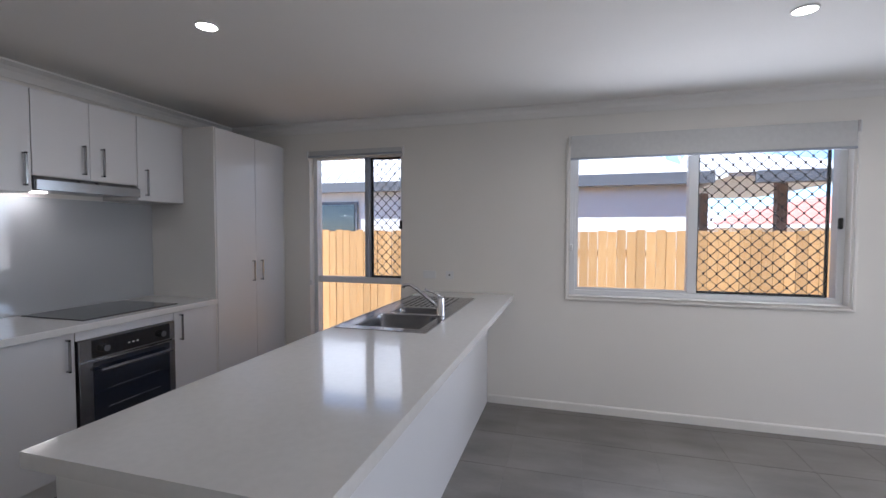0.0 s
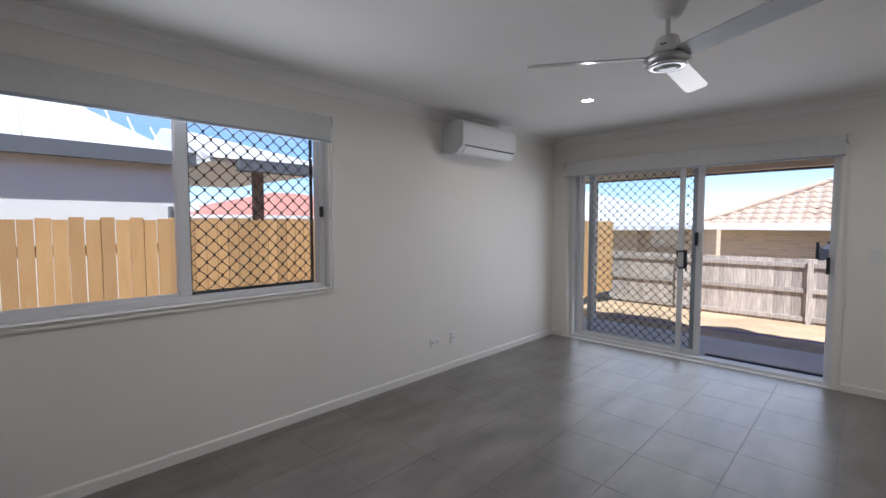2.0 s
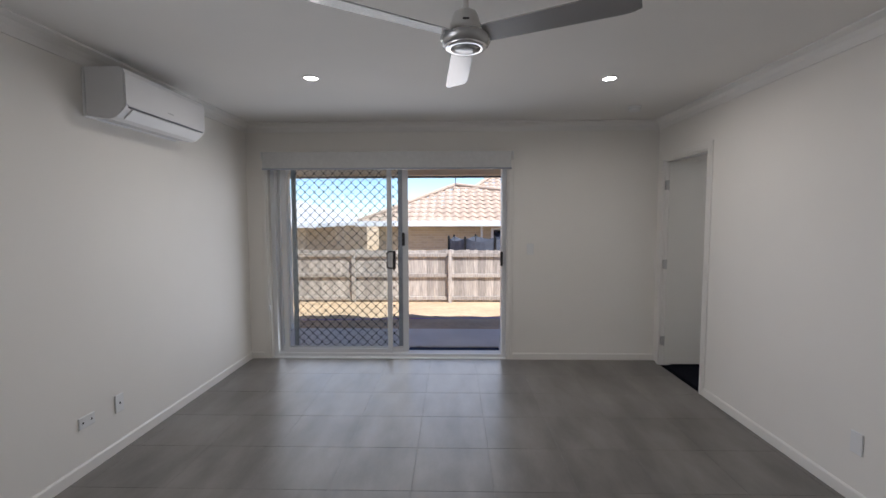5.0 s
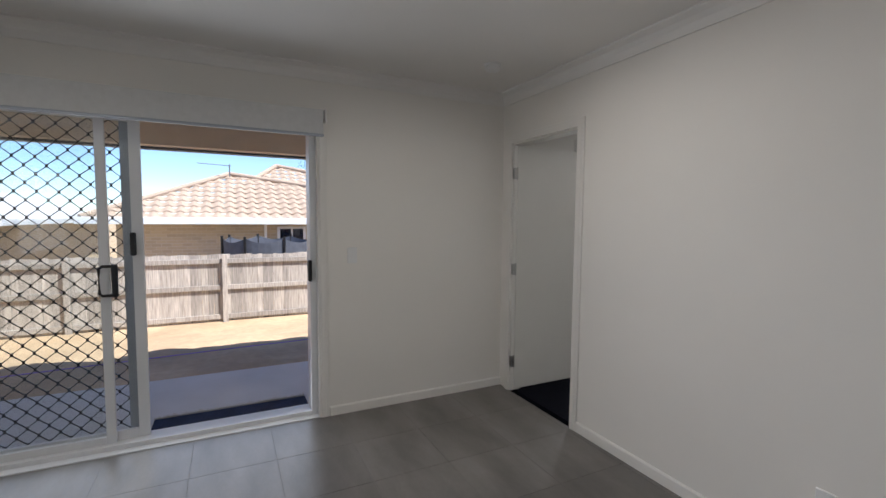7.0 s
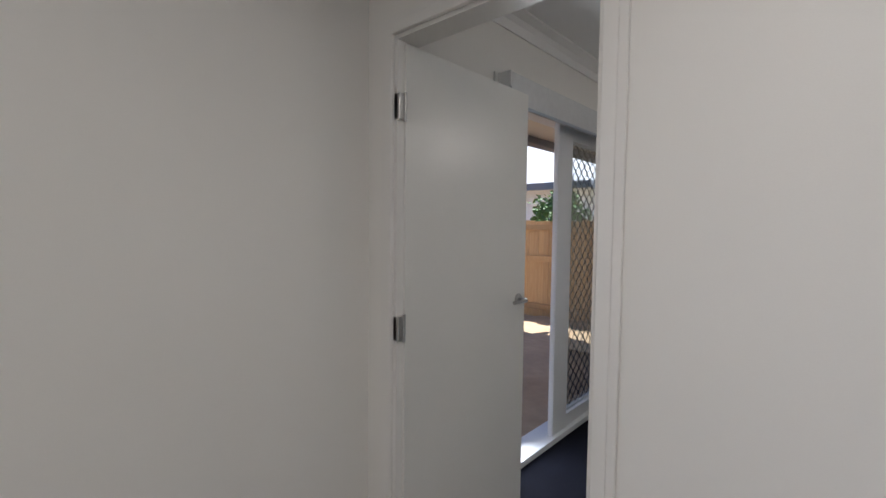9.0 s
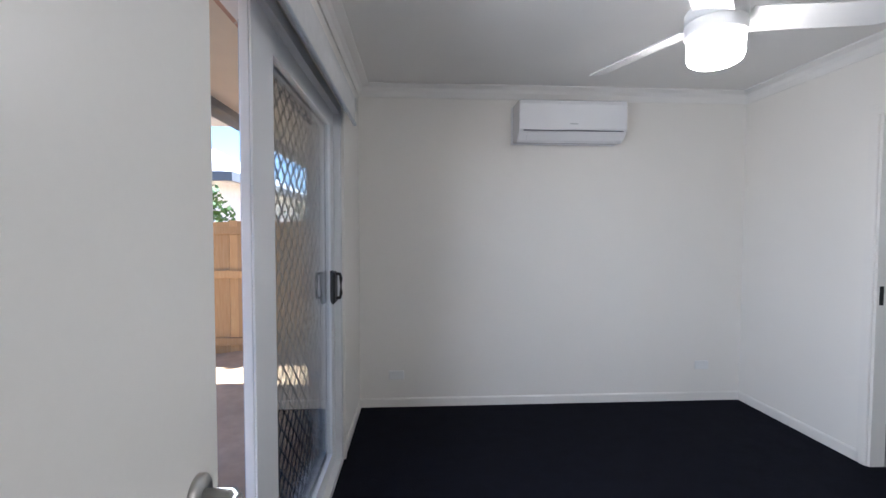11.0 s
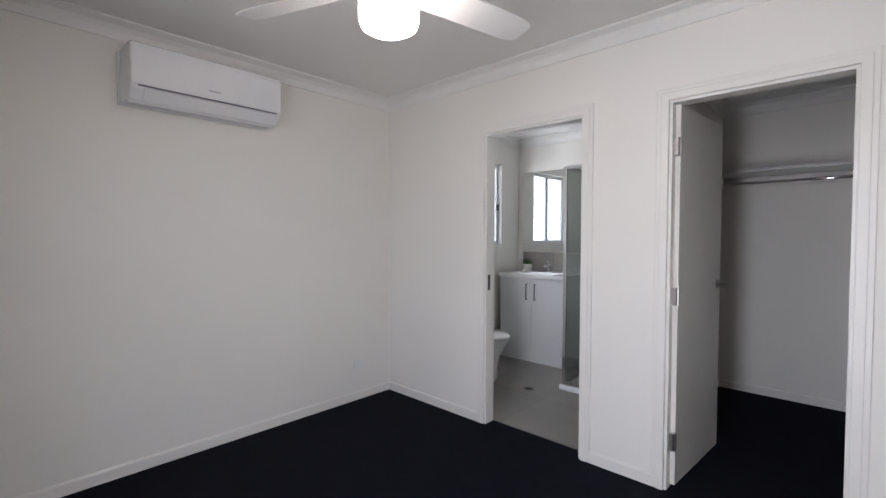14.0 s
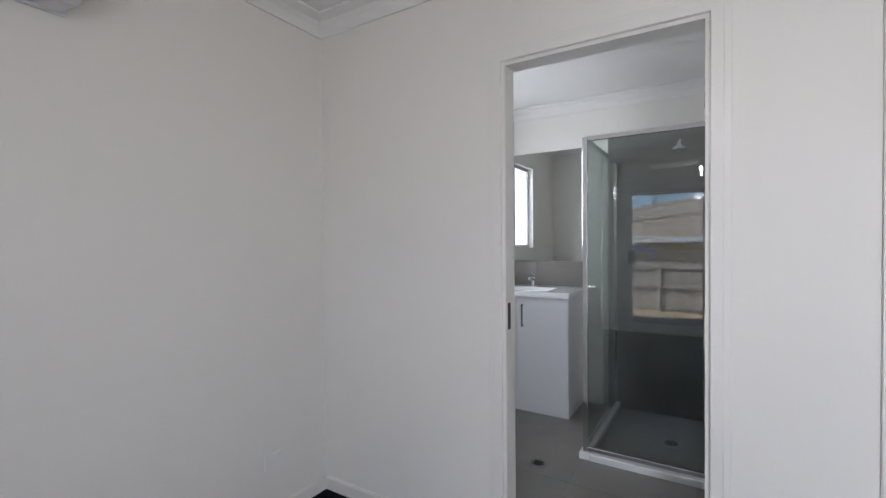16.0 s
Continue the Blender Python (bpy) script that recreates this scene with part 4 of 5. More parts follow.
# Solid black ring stands for the shade inside the gap.
part("gap_shade_ring", cyl((0, 0, -0.248), (0, 0, -0.2405), 0.066, 28), BLACK, f1, "black ring standing in for the shaded gap above the motor")
part("motor", lathe([(0.074, -0.296), (0.092, -0.288), (0.100, -0.274), (0.100, -0.256), (0.088, -0.2485)]), FANB, f1, "brushed metal motor housing", smooth=True)
part("polished_ring", lathe([(0.066, -0.302), (0.078, -0.301), (0.084, -0.294), (0.082, -0.290)]), CHROME, f1, "polished ring", smooth=True)
part("bottom_cap", lathe([(0.012, -0.312), (0.030, -0.309), (0.060, -0.3025)]), FANB, f1, smooth=True)
for k in range(3):
    part("blade", blade(0.64, 0.10, 0.12, radians(-13), -0.252, radians(3 + 120 * k), 0.085), FANB, f1, "brushed metal blade")

f2 = thing("ceiling_fan", (4.215, -1.91, HB), 0, "white three-blade ceiling fan with a lit drum lamp", "ceiling fan")
part("canopy", lathe([(0.07, -0.05), (0.085, -0.03), (0.085, 0.0)]), FANW, f2, smooth=True)
part("rod", cyl((0, 0, -0.34), (0, 0, -0.04), 0.016, 14), FANW, f2)
part("motor", lathe([(0.098, -0.352), (0.102, -0.345), (0.102, -0.318), (0.092, -0.305), (0.03, -0.30)]), FANW, f2, smooth=True)
part("lamp_holder", lathe([(0.098, -0.408), (0.102, -0.402), (0.102, -0.360), (0.096, -0.356)]), FANW, f2, smooth=True)
part("lamp_drum", lathe([(0.03, -0.508), (0.068, -0.504), (0.087, -0.492), (0.093, -0.474), (0.093, -0.412), (0.085, -0.409)]), GLOWM, f2, "glowing opal glass drum", smooth=True)
for k in range(3):
    part("blade", blade(0.60, 0.13, 0.12, radians(-14), -0.345, radians(-70 + 120 * k), 0.095), FANW, f2, "matt white blade")

# ---- wardrobe ----
rs = thing("wardrobe_shelf", (0, 0, 0), 0, "white melamine wardrobe shelf with chrome hanging rail", "shelf")
part("board", bx(RX0 + 0.001, RX0 + 0.42, RY0 + 0.001, BY1 - 0.001, 1.83, 1.848, 0.001), CABSIDE, rs)
part("cleat", bx(RX0 + 0.001, RX0 + 0.40, RY0 + 0.001, RY0 + 0.017, 1.75, 1.829), TRIM, rs)
part("cleat", bx(RX0 + 0.001, RX0 + 0.018, RY0 + 0.018, BY1 - 0.001, 1.75, 1.829), TRIM, rs)
part("hanging_rail", cyl((RX0 + 0.30, RY0 + 0.018, 1.755), (RX0 + 0.30, BY1 - 0.001, 1.755), 0.0125, 16), CHROME, rs, "chrome hanging rail", smooth=True)

# ---- ensuite ----
va = thing("vanity_cabinet", (0, 0, 0), 0, "white two-door bathroom vanity with steel handles", "vanity")
VY0, VY1, VF = -3.70, -2.905, 1.115
part("body", bx(EX0 + 0.001, VF - 0.018, VY0, VY1, 0.0, 0.888), CABSIDE, va)
part("kickboard", bx(VF - 0.018, VF - 0.012, VY0, VY1, 0.0, 0.148), CAB, va)
VM = (VY0 + VY1) / 2
for a, b, hy in ((VY0, VM, VM - 0.05), (VM, VY1, VM + 0.05)):
    d = part("door", bx(VF - 0.017, VF, a + 0.0015, b - 0.0015, 0.15, 0.886, 0.001), CAB, va)
    bar_handle(d, VF, hy, 0.66, 0.83)
vt = thing("moulded_basin", (0, 0, 0), 0, "white moulded vanity top with a shallow basin", "basin")
bm = bmesh.new()
by0, by1, bx0, bx1 = VM - 0.22, VM + 0.22, EX0 + 0.14, EX0 + 0.42
for b in ((EX0 + 0.001, VF + 0.015, VY0 - 0.01, by0), (EX0 + 0.001, VF + 0.015, by1, VY1 + 0.01), (EX0 + 0.001, bx0, by0, by1), (bx1, VF + 0.015, by0, by1)):
    bx(*b, 0.89, 0.93, 0, bm)
part("slab", bm, CERAMIC, vt)
bw = bowl(bx0, bx1, by0, by1, 0.10, 0.93, 0.05)
part("basin", bw, CERAMIC, vt, smooth=True)
part("basin_rim", bx(bx1, bx1 + 0.02, by0, by1, 0.93, 0.938, 0.003), CERAMIC, vt)
bt = thing("basin_mixer", (EX0 + 0.09, VM + 0.0, 0.93), 0, "chrome basin mixer tap", "tap")
part("base", lathe([(0.024, 0), (0.022, 0.008), (0.021, 0.07), (0.016, 0.085)]), CHROME, bt, smooth=True)
part("spout", tube([(0.0, 0, 0.05), (0.06, 0, 0.075), (0.11, 0, 0.07)], 0.011, 10), CHROME, bt, smooth=True)
part("lever", tube([(0, 0, 0.085), (0.0, 0, 0.10), (0.05, 0, 0.125)], 0.006, 8), CHROME, bt, smooth=True)
mi = thing("bathroom_mirror", (0, 0, 0), 0, "large frameless wall mirror above the vanity", "mirror")
part("glass", bx(EX0 + 0.001, EX0 + 0.006, VY0, -2.90, 1.145, 2.07, 0.001), MIRROR, mi)
for k in range(3):
    w = (-2.90 - VY0) / 2 if k < 2 else 0
    if w:
        pl = link("tile_splashback", bx(EX0 + 0.001, EX0 + 0.009, VY0 + k * w + 0.001, VY0 + (k + 1) * w - 0.001, 0.932, 1.143, 0.001), ETILE)
        tagged(pl, "grey tile splashback below the mirror", "tile", kind="structure")

# plant in a pot
pp = thing("potted_plant", (EX0 + 0.16, -3.54, 0.93), 0, "small green plant in a pale cement pot on the vanity", "plant")
part("pot", lathe([(0.035, 0), (0.045, 0.005), (0.050, 0.085), (0.046, 0.085), (0.042, 0.07)]), POT, pp, smooth=True)
rng = random.Random(4)
for k in range(46):
    a, e = rng.uniform(0, 6.28), rng.uniform(0.4, 1.35)
    ln = rng.uniform(0.05, 0.10)
    bm = bmesh.new()
    d = Vector((math.cos(a) * math.cos(e), math.sin(a) * math.cos(e), math.sin(e)))
    s = Vector((-math.sin(a), math.cos(a), 0)) * 0.006
    p0 = Vector((math.cos(a) * 0.02, math.sin(a) * 0.02, 0.07))
    p1, p2 = p0 + d * ln * 0.6, p0 + d * ln + Vector((0, 0, -0.008))
    up = Vector((0, 0, 0.0015))
    v = [bm.verts.new(q) for q in (p0, p1 + s, p2, p1 - s, p1 + up, p1 - up)]
    for q in ((0, 1, 4), (1, 2, 4), (2, 3, 4), (3, 0, 4), (1, 0, 5), (2, 1, 5), (3, 2, 5), (0, 3, 5)):
        bm.faces.new([v[i] for i in q])
    part("leaf", bm, LEAF, pp)

# toilet
to = thing("toilet", (1.86, EY0, 0), 0, "white ceramic close-coupled toilet with closed lid", "toilet")
part("pan", lathe([(0.10, 0.0), (0.105, 0.03), (0.10, 0.12), (0.12, 0.24), (0.165, 0.34), (0.18, 0.385), (0.178, 0.395)], (0, 0.42, 0), 30, 1.0, 1.42), CERAMIC, to, smooth=True)
part("seat_lid", lathe([(0.178, 0.397), (0.186, 0.405), (0.186, 0.425), (0.17, 0.438), (0.05, 0.442)], (0, 0.42, 0), 30, 1.0, 1.42), CERAMIC, to, smooth=True)
part("trapway", bx(-0.10, 0.10, 0.02, 0.35, 0.0, 0.38, 0.03, seg=3), CERAMIC, to)
part("cistern", bx(-0.19, 0.19, 0.004, 0.18, 0.38, 0.78, 0.02, seg=3), CERAMIC, to)
part("cistern_lid", bx(-0.195, 0.195, 0.003, 0.186, 0.781, 0.81, 0.008, seg=2), CERAMIC, to)
part("flush_button", cyl((0, 0.09, 0.81), (0, 0.09, 0.816), 0.022, 18), CHROME, to)

# shower screen
SFX, SFY = 1.62, -2.655
ss = thing("shower_screen", (0, 0, 0), 0, "framed clear glass shower screen with chrome posts", "shower screen")
part("corner_post", bx(SFX - 0.014, SFX + 0.014, SFY - 0.014, SFY + 0.014, 0.04, 1.93, 0.003), CHROME, ss)
part("wall_post", bx(EX0 + 0.012, EX0 + 0.04, SFY - 0.012, SFY + 0.012, 0.04, 1.93, 0.003), CHROME, ss)
part("wall_post", bx(SFX - 0.012, SFX + 0.012, EY1 - 0.04, EY1 - 0.012, 0.04, 1.93, 0.003), CHROME, ss)
for z in (0.045, 1.905):
    part("rail", bx(EX0 + 0.04, SFX - 0.014, SFY - 0.012, SFY + 0.012, z, z + 0.028, 0.003), CHROME, ss)
    part("rail", bx(SFX - 0.012, SFX + 0.012, SFY + 0.014, EY1 - 0.04, z, z + 0.028, 0.003), CHROME, ss)
g = part("side_glass", bx(EX0 + 0.04, SFX - 0.014, SFY - 0.003, SFY + 0.003, 0.073, 1.905), SHGLASS, ss)
g.visible_shadow = False
bm = bx(-0.003, 0.003, 0.014, EY1 - 0.04 - SFY, 0.073, 1.905)
bmesh.ops.rotate(bm, verts=bm.verts, cent=(0, 0, 0), matrix=Matrix.Rotation(radians(1.4), 3, 'Z'))
bmesh.ops.translate(bm, verts=bm.verts, vec=(SFX + 0.004, SFY, 0))
g = part("front_glass", bm, SHGLASS, ss)
g.visible_shadow = False
part("knob", cyl((SFX - 0.16, SFY - 0.028, 1.02), (SFX - 0.16, SFY + 0.028, 1.02), 0.013, 14), CHROME, ss)
tagged(link("trim_shower_hob", bx(EX0, SFX + 0.03, SFY - 0.035, SFY + 0.03, 0.0, 0.042, 0.004), CERAMIC), "low white shower hob", "hob", kind="structure")
tagged(link("trim_shower_hob_front", bx(SFX - 0.03, SFX + 0.035, SFY + 0.031, EY1, 0.0, 0.042, 0.004), CERAMIC), "low white shower hob", "hob", kind="structure")
sh = thing("wall_shower", (EX0 + 0.012, -2.2, 1.98), 0, "chrome wall shower arm and rose", "shower")
part("arm", tube([(0, 0, 0), (0.08, 0, 0.03), (0.20, 0, 0.02), (0.26, 0, -0.02)], 0.010, 10), CHROME, sh, smooth=True)
part("rose", lathe([(0.05, -0.055), (0.05, -0.045), (0.015, -0.02), (0.01, 0.0)], (0.265, 0, -0.005)), CHROME, sh, smooth=True)


def floor_waste(x, y, z):
    d = thing("floor_waste", (x, y, z), 0, "round steel floor drain grate in a square tile", "drain")
    part("surround", bx(-0.055, 0.055, -0.055, 0.055, 0.0, 0.003, 0.001), ETILE, d)
    part("grate", lathe([(0.038, 0.0031), (0.04, 0.006), (0.03, 0.006), (0.028, 0.004)]), STEEL, d, smooth=True)
    for k in range(5):
        part("grate_slot", bx(-0.022, 0.022, -0.018 + k * 0.009 - 0.002, -0.018 + k * 0.009 + 0.002, 0.006, 0.0075), BLACK, d)


floor_waste(1.83, -2.88, 0.0)
tagged(link("tile_shower_floor", bx(EX0 + 0.012, SFX - 0.031, SFY + 0.031, EY1 - 0.012, 0.0004, 0.0045), STILE), "dark grey tiled shower floor", "floor tile", kind="structure")
floor_waste(1.17, -2.23, 0.0046)

# ---- outside ----
def ground_z(x, y):
    s = min(max((x - 7.7) / 4.4, 0), 1)
    return -0.22 - 0.38 * s * s * (3 - 2 * s) if y > -5 else -0.22 - 0.38 * s * s * (3 - 2 * s) * max(0, 1 - (-5 - y) / 2)


bm = bmesh.new()
gx = [-400, -120, -40, -15, -5] + [5.5 + 0.125 * i for i in range(64)] + [15, 20, 30, 60, 150, 500]
gy = [-400, -120, -40, -15] + [-9 + 0.15 * i for i in range(122)] + [12, 20, 40, 120, 500]
vs = [[bm.verts.new((x, y, ground_z(x, y) + ((0.05 * noise.noise(Vector((x * 1.3, y * 1.3, 0))) + 0.035 * noise.noise(Vector((x * 4.1, y * 3.1, 5)))) if 7.4 < x < 12 and -9 < y < 9 else 0))) for y in gy] for x in gx]
for a, b in zip(vs, vs[1:]):
    for i in range(len(gy) - 1):
        bm.faces.new((a[i], b[i], b[i + 1], a[i + 1]))
tagged(link("ground", bm, SAND, True), "bare sandy soil yard", "ground", kind="structure")
tagged(link("pavement_patio", bx(X1 + 0.2, 7.22, 0.35, 4.45, -0.3, -0.05, 0.01), CONC), "smooth grey concrete patio slab", "patio", kind="structure")
# patio roof and eave
tagged(link("ceiling_patio", bx(X1 + 0.2, 7.75, 0.2, 4.75, 2.38, 2.42), SOFFIT), "cream patio ceiling lining", "soffit", kind="structure")
tagged(link("trim_patio_beam", bx(7.60, 7.74, 0.2, 4.75, 2.105, 2.379, 0.004), SOFFIT), "cream patio edge beam", "beam", kind="structure")
tagged(link("trim_patio_gutter", bx(7.741, 7.87, 0.1, 4.85, 2.085, 2.33, 0.01), FASCIA), "dark gutter along the patio roof", "gutter", kind="structure")
# Soffit and gutter run on past the south wall, unseen, to shade the sand.
tagged(link("ceiling_eave", bx(X1 + 0.2, 6.58, -5.9, 0.19, 2.22, 2.26), SOFFIT), "cream eave soffit", "soffit", kind="structure")
tagged(link("trim_eave_gutter", bx(6.581, 6.71, -6.0, 0.09, 2.16, 2.34, 0.01), FASCIA), "dark eave gutter", "gutter", kind="structure")
tagged(link("ceiling_eave_north", bx(X0 - 1, 5.5, Y1 + 0.24, Y1 + 0.75, 2.42, 2.46), SOFFIT), "cream eave soffit", "soffit", kind="structure")
# Flat unseen sheet, lengthened beyond the south wall to throw the yard's shadow.
tagged(link("roof_slab_unseen", bx(X0 - 1.2, 7.85, -6.0, Y1 + 0.8, 2.66, 2.72), METALROOF), "unseen pale metal roof sheet, run past the house to shade the yard", "roof", kind="structure")
tagged(link("wall_house_west", bx(X0 - 0.35, X0 - 0.12, BY0 - 0.3, Y1 + 0.23, -0.3, 2.65), BRICKR), "outer brick skin", "wall", kind="structure")
tagged(link("wall_house_south", bx(X0 - 0.11, EX0 - 0.1, BY0 - 0.3, BY0 - 0.1, -0.3, 2.65), BRICKR), "outer brick skin", "wall", kind="structure")
po = thing("patio_post", (7.14, 4.22, -0.05), 0, "white square steel patio post", "post")
part("shaft", bx(-0.05, 0.05, -0.05, 0.05, 0, 2.429, 0.004), ALU, po)
part("foot_plate", bx(-0.07, 0.07, -0.07, 0.07, 0, 0.012, 0.002), ALUG, po)
dm = thing("door_mat", (6.14, 1.94, -0.049), 0, "navy ribbed doormat with a frayed pale edge", "doormat")
part("backing_pad", bx(-0.165, 0.145, -0.525, 0.525, 0.0, 0.006), MATB, dm)
for k in range(26):
    part("rib", bx(-0.16 + k * 0.0115, -0.152 + k * 0.0115, -0.52, 0.52, 0.006, 0.012), MATB, dm)
bm = bmesh.new()
rng = random.Random(2)
for k in range(90):
    y = -0.52 + k * 0.01165
    bx(0.140, 0.150 + rng.uniform(0.0, 0.03), y, y + 0.010, 0.0, 0.016 + rng.uniform(0, 0.008), 0, bm)
part("frayed_edge", bm, POT, dm, "frayed pale edge")


def fence(name, axis, f, a0, a1, top, base, material, label, rails, side, pitch, width, post_every):
    """Paling fence along one axis; base and top may be functions of the place."""
    fe = thing(name, (0, 0, 0), 0, label, "fence")
    rng = random.Random(len(name) + int(f * 10))
    cache = []
    for hgt in (top - base, top - base - 0.012, top - base + 0.010):
        w = width
        bm = bx(0, w, -0.008, 0.008, 0, hgt) if axis == "x" else bx(-0.008, 0.008, 0, w, 0, hgt)
        me = bpy.data.meshes.new("paling")
        bm.to_mesh(me)
        bm.free()
        me.materials.append(material)
        cache.append(me)
    n = int((a1 - a0) / pitch)
    for k in range(n):
        ob = new("paling", rng.choice(cache))
        a = a0 + k * pitch + rng.uniform(-0.002, 0.002)
        off = f + rng.uniform(-0.003, 0.003)
        ob.location = (a, off, base) if axis == "x" else (off, a, base)
        ob.parent = fe
    for z, hh in rails:
        for k in range(int((a1 - a0) / post_every)):
            p, q = a0 + k * post_every, a0 + (k + 1) * post_every
            d0, d1 = f + side * 0.012, f + side * 0.05
            bm = bx(p, q - 0.004, d0, d1, z, z + hh, 0.003) if axis == "x" else bx(d0, d1, p, q - 0.004, z, z + hh, 0.003)
            part("rail", bm, material, fe)
    for k in range(int((a1 - a0) / post_every) + 1):
        p = a0 + k * post_every
        d0, d1 = f + side * 0.051, f + side * 0.12
        bm = bx(p - 0.045, p + 0.045, d0, d1, base, top + 0.01, 0.004) if axis == "x" else bx(d0, d1, p - 0.045, p + 0.045, base, top + 0.01, 0.004)
        part("post", bm, material, fe)
    return fe


fence("side_fence", "x", 5.95, -5.2, 12.0, 1.465, -0.3, PINE, "new golden pine paling fence beside the house", ((0.0, 0.09), (1.15, 0.09)), 1, 0.105, 0.100, 2.4)
fence("back_fence", "y", 12.1, -7.58, 12.0, 0.70, -0.62, GREYWOOD, "weathered grey paling fence at the back of the yard", ((-0.55, 0.09), (0.02, 0.09), (0.53, 0.09)), -1, 0.098, 0.096, 2.4)
fence("return_fence", "x", -6.25, 4.3, 12.0, 1.50, -0.3, PINE, "new pine paling fence with three rails", ((-0.12, 0.10), (0.76, 0.10), (1.33, 0.10)), 1, 0.104, 0.102, 2.4)


def box_house(name, x0, x1, y0, y1, z0, eave, rise, label, wallm, roofm, over=0.5, ridge="x", guttern=GUTTER):
    h = thing(name, (0, 0, 0), 0, label, "house")
    part("wall", bx(x0, x1, y0, y1, z0, eave), wallm, h)
    bm = bmesh.new()
    X, XX, Y, YY = x0 - over, x1 + over, y0 - over, y1 + over
    ins = min(XX - X, YY - Y) / 2
    c = [bm.verts.new(p) for p in ((X, Y, eave), (XX, Y, eave), (XX, YY, eave), (X, YY, eave))]
    if XX - X > YY - Y:
        r = [bm.verts.new((X + ins, (Y + YY) / 2, eave + rise)), bm.verts.new((XX - ins, (Y + YY) / 2, eave + rise))]
        fs = ((c[0], c[1], r[1], r[0]), (c[1], c[2], r[1]), (c[2], c[3], r[0], r[1]), (c[3], c[0], r[0]))
    else:
        r = [bm.verts.new(((X + XX) / 2, Y + ins, eave + rise)), bm.verts.new(((X + XX) / 2, YY - ins, eave + rise))]
        fs = ((c[0], c[1], r[0]), (c[1], c[2], r[1], r[0]), (c[2], c[3], r[1]), (c[3], c[0], r[0], r[1]))
    for f in fs:
        bm.faces.new(f)
    bm.faces.new(c[::-1])
    rf = part("roof", bm, roofm, h)
    part("gutter", framebm_flat(X - 0.06, XX + 0.06, Y - 0.06, YY + 0.06, eave - 0.10, eave + 0.06, 0.09), guttern, h)
    return h


def framebm_flat(x0, x1, y0, y1, z0, z1, w):
    bm = bmesh.new()
    bx(x0, x0 + w, y0, y1, z0, z1, 0, bm)
    bx(x1 - w, x1, y0, y1, z0, z1, 0, bm)
    bx(x0 + w, x1 - w, y0, y0 + w, z0, z1, 0, bm)
    bx(x0 + w, x1 - w, y1 - w, y1, z0, z1, 0, bm)
    return bm


# neighbour beside the windows
nh = box_house("neighbour_house", -9.0, 2.35, 7.18, 14.0, -0.4, 2.20, 2.4, "pale rendered house with a ribbed metal roof and dark gutter", PALEW, METALROOF, 0.10, guttern=FASCIA)
bm = bmesh.new()
for k in range(118):
    x = -9.4 + k * 0.2
    s = min(1.0, (x + 9.5) / 3.83, (2.85 - x) / 3.83) if x < 2.8 else 0
    if s > 0.02 and x < 2.8:
        y0, y1 = 7.09, 7.09 + s * 3.5
        a = Vector((x, y0, 2.205))
        b = Vector((x, y1, 2.205 + (y1 - y0) * 2.4 / 3.595))
        n = 0.012
        vs = [bm.verts.new(q) for q in (a + Vector((-n, 0, 0)), a + Vector((0, 0, 0.03)), a + Vector((n, 0, 0)), b + Vector((n, 0, 0)), b + Vector((0, 0, 0.03)), b + Vector((-n, 0, 0)))]
        bm.faces.new((vs[0], vs[1], vs[4], vs[5]))
        bm.faces.new((vs[1], vs[2], vs[3], vs[4]))
part("roof_ribs", bm, METALROOF, nh)
for x0, x1 in ((-4.1, -2.75), (-1.2, 0.0)):
    w = part("window", bx(x0, x1, 7.14, 7.19, 1.0, 1.95), FASCIA, nh, "dark aluminium window")
    part("window_pane", bx(x0 + 0.05, x1 - 0.05, 7.13, 7.139, 1.05, 1.90), OVENWIN, w)
part("downpipe", cyl((2.25, 7.14, -0.3), (2.25, 7.14, 1.62), 0.03, 10), FASCIA, nh)
pr = thing("neighbour_patio", (0, 0, 0), 0, "neighbour's lean-to patio roof on dark timber posts", "patio cover")
part("soffit", bx(2.6, 4.35, 6.85, 11.0, 2.16, 2.20), PALEW, pr)
bm = bmesh.new()
c = [bm.verts.new(p) for p in ((2.6, 6.80, 2.205), (4.42, 6.80, 2.205), (4.42, 11.0, 2.205), (2.6, 11.0, 2.205))]
e = [bm.verts.new(p) for p in ((2.6, 8.9, 2.85), (3.0, 8.9, 2.85))]
for f in ((c[0], c[1], e[1], e[0]), (c[1], c[2], e[1]), (c[2], c[3], e[0], e[1]), (c[3], c[0], e[0]), (c[3], c[2], c[1], c[0])):
    bm.faces.new(f)
part("roof", bm, METALROOF, pr, "pale metal roof sheet")
part("gutter", bx(2.9, 4.45, 6.76, 6.85, 2.06, 2.22, 0.01), FASCIA, pr)
for x, y in ((3.40, 7.4), (3.05, 9.6)):
    part("post", bx(x - 0.06, x + 0.06, y - 0.06, y + 0.06, -0.4, 2.16), TIMBER, pr)
box_house("red_roof_house", 8.0, 22.0, 24.0, 36.0, -0.5, 1.75, 1.7, "distant house with a red tiled roof", RENDERW, REDROOF)
box_house("white_roof_house", 2.0, 10.0, 28.0, 40.0, -0.5, 1.6, 2.4, "distant house with a pale metal roof", PALEW, METALROOF)
box_house("pale_roof_house", 18.0, 30.0, 7.6, 19.0, -0.8, 1.25, 2.1, "house behind the back fence with a pale metal roof", BRICKP, METALROOF)
nh2 = box_house("cladding_house", 9.15, 20.0, -16.0, -8.9, -0.4, 2.35, 2.2, "house clad in pale boards with a pale metal roof", PALEW, METALROOF, 0.6, guttern=FASCIA)
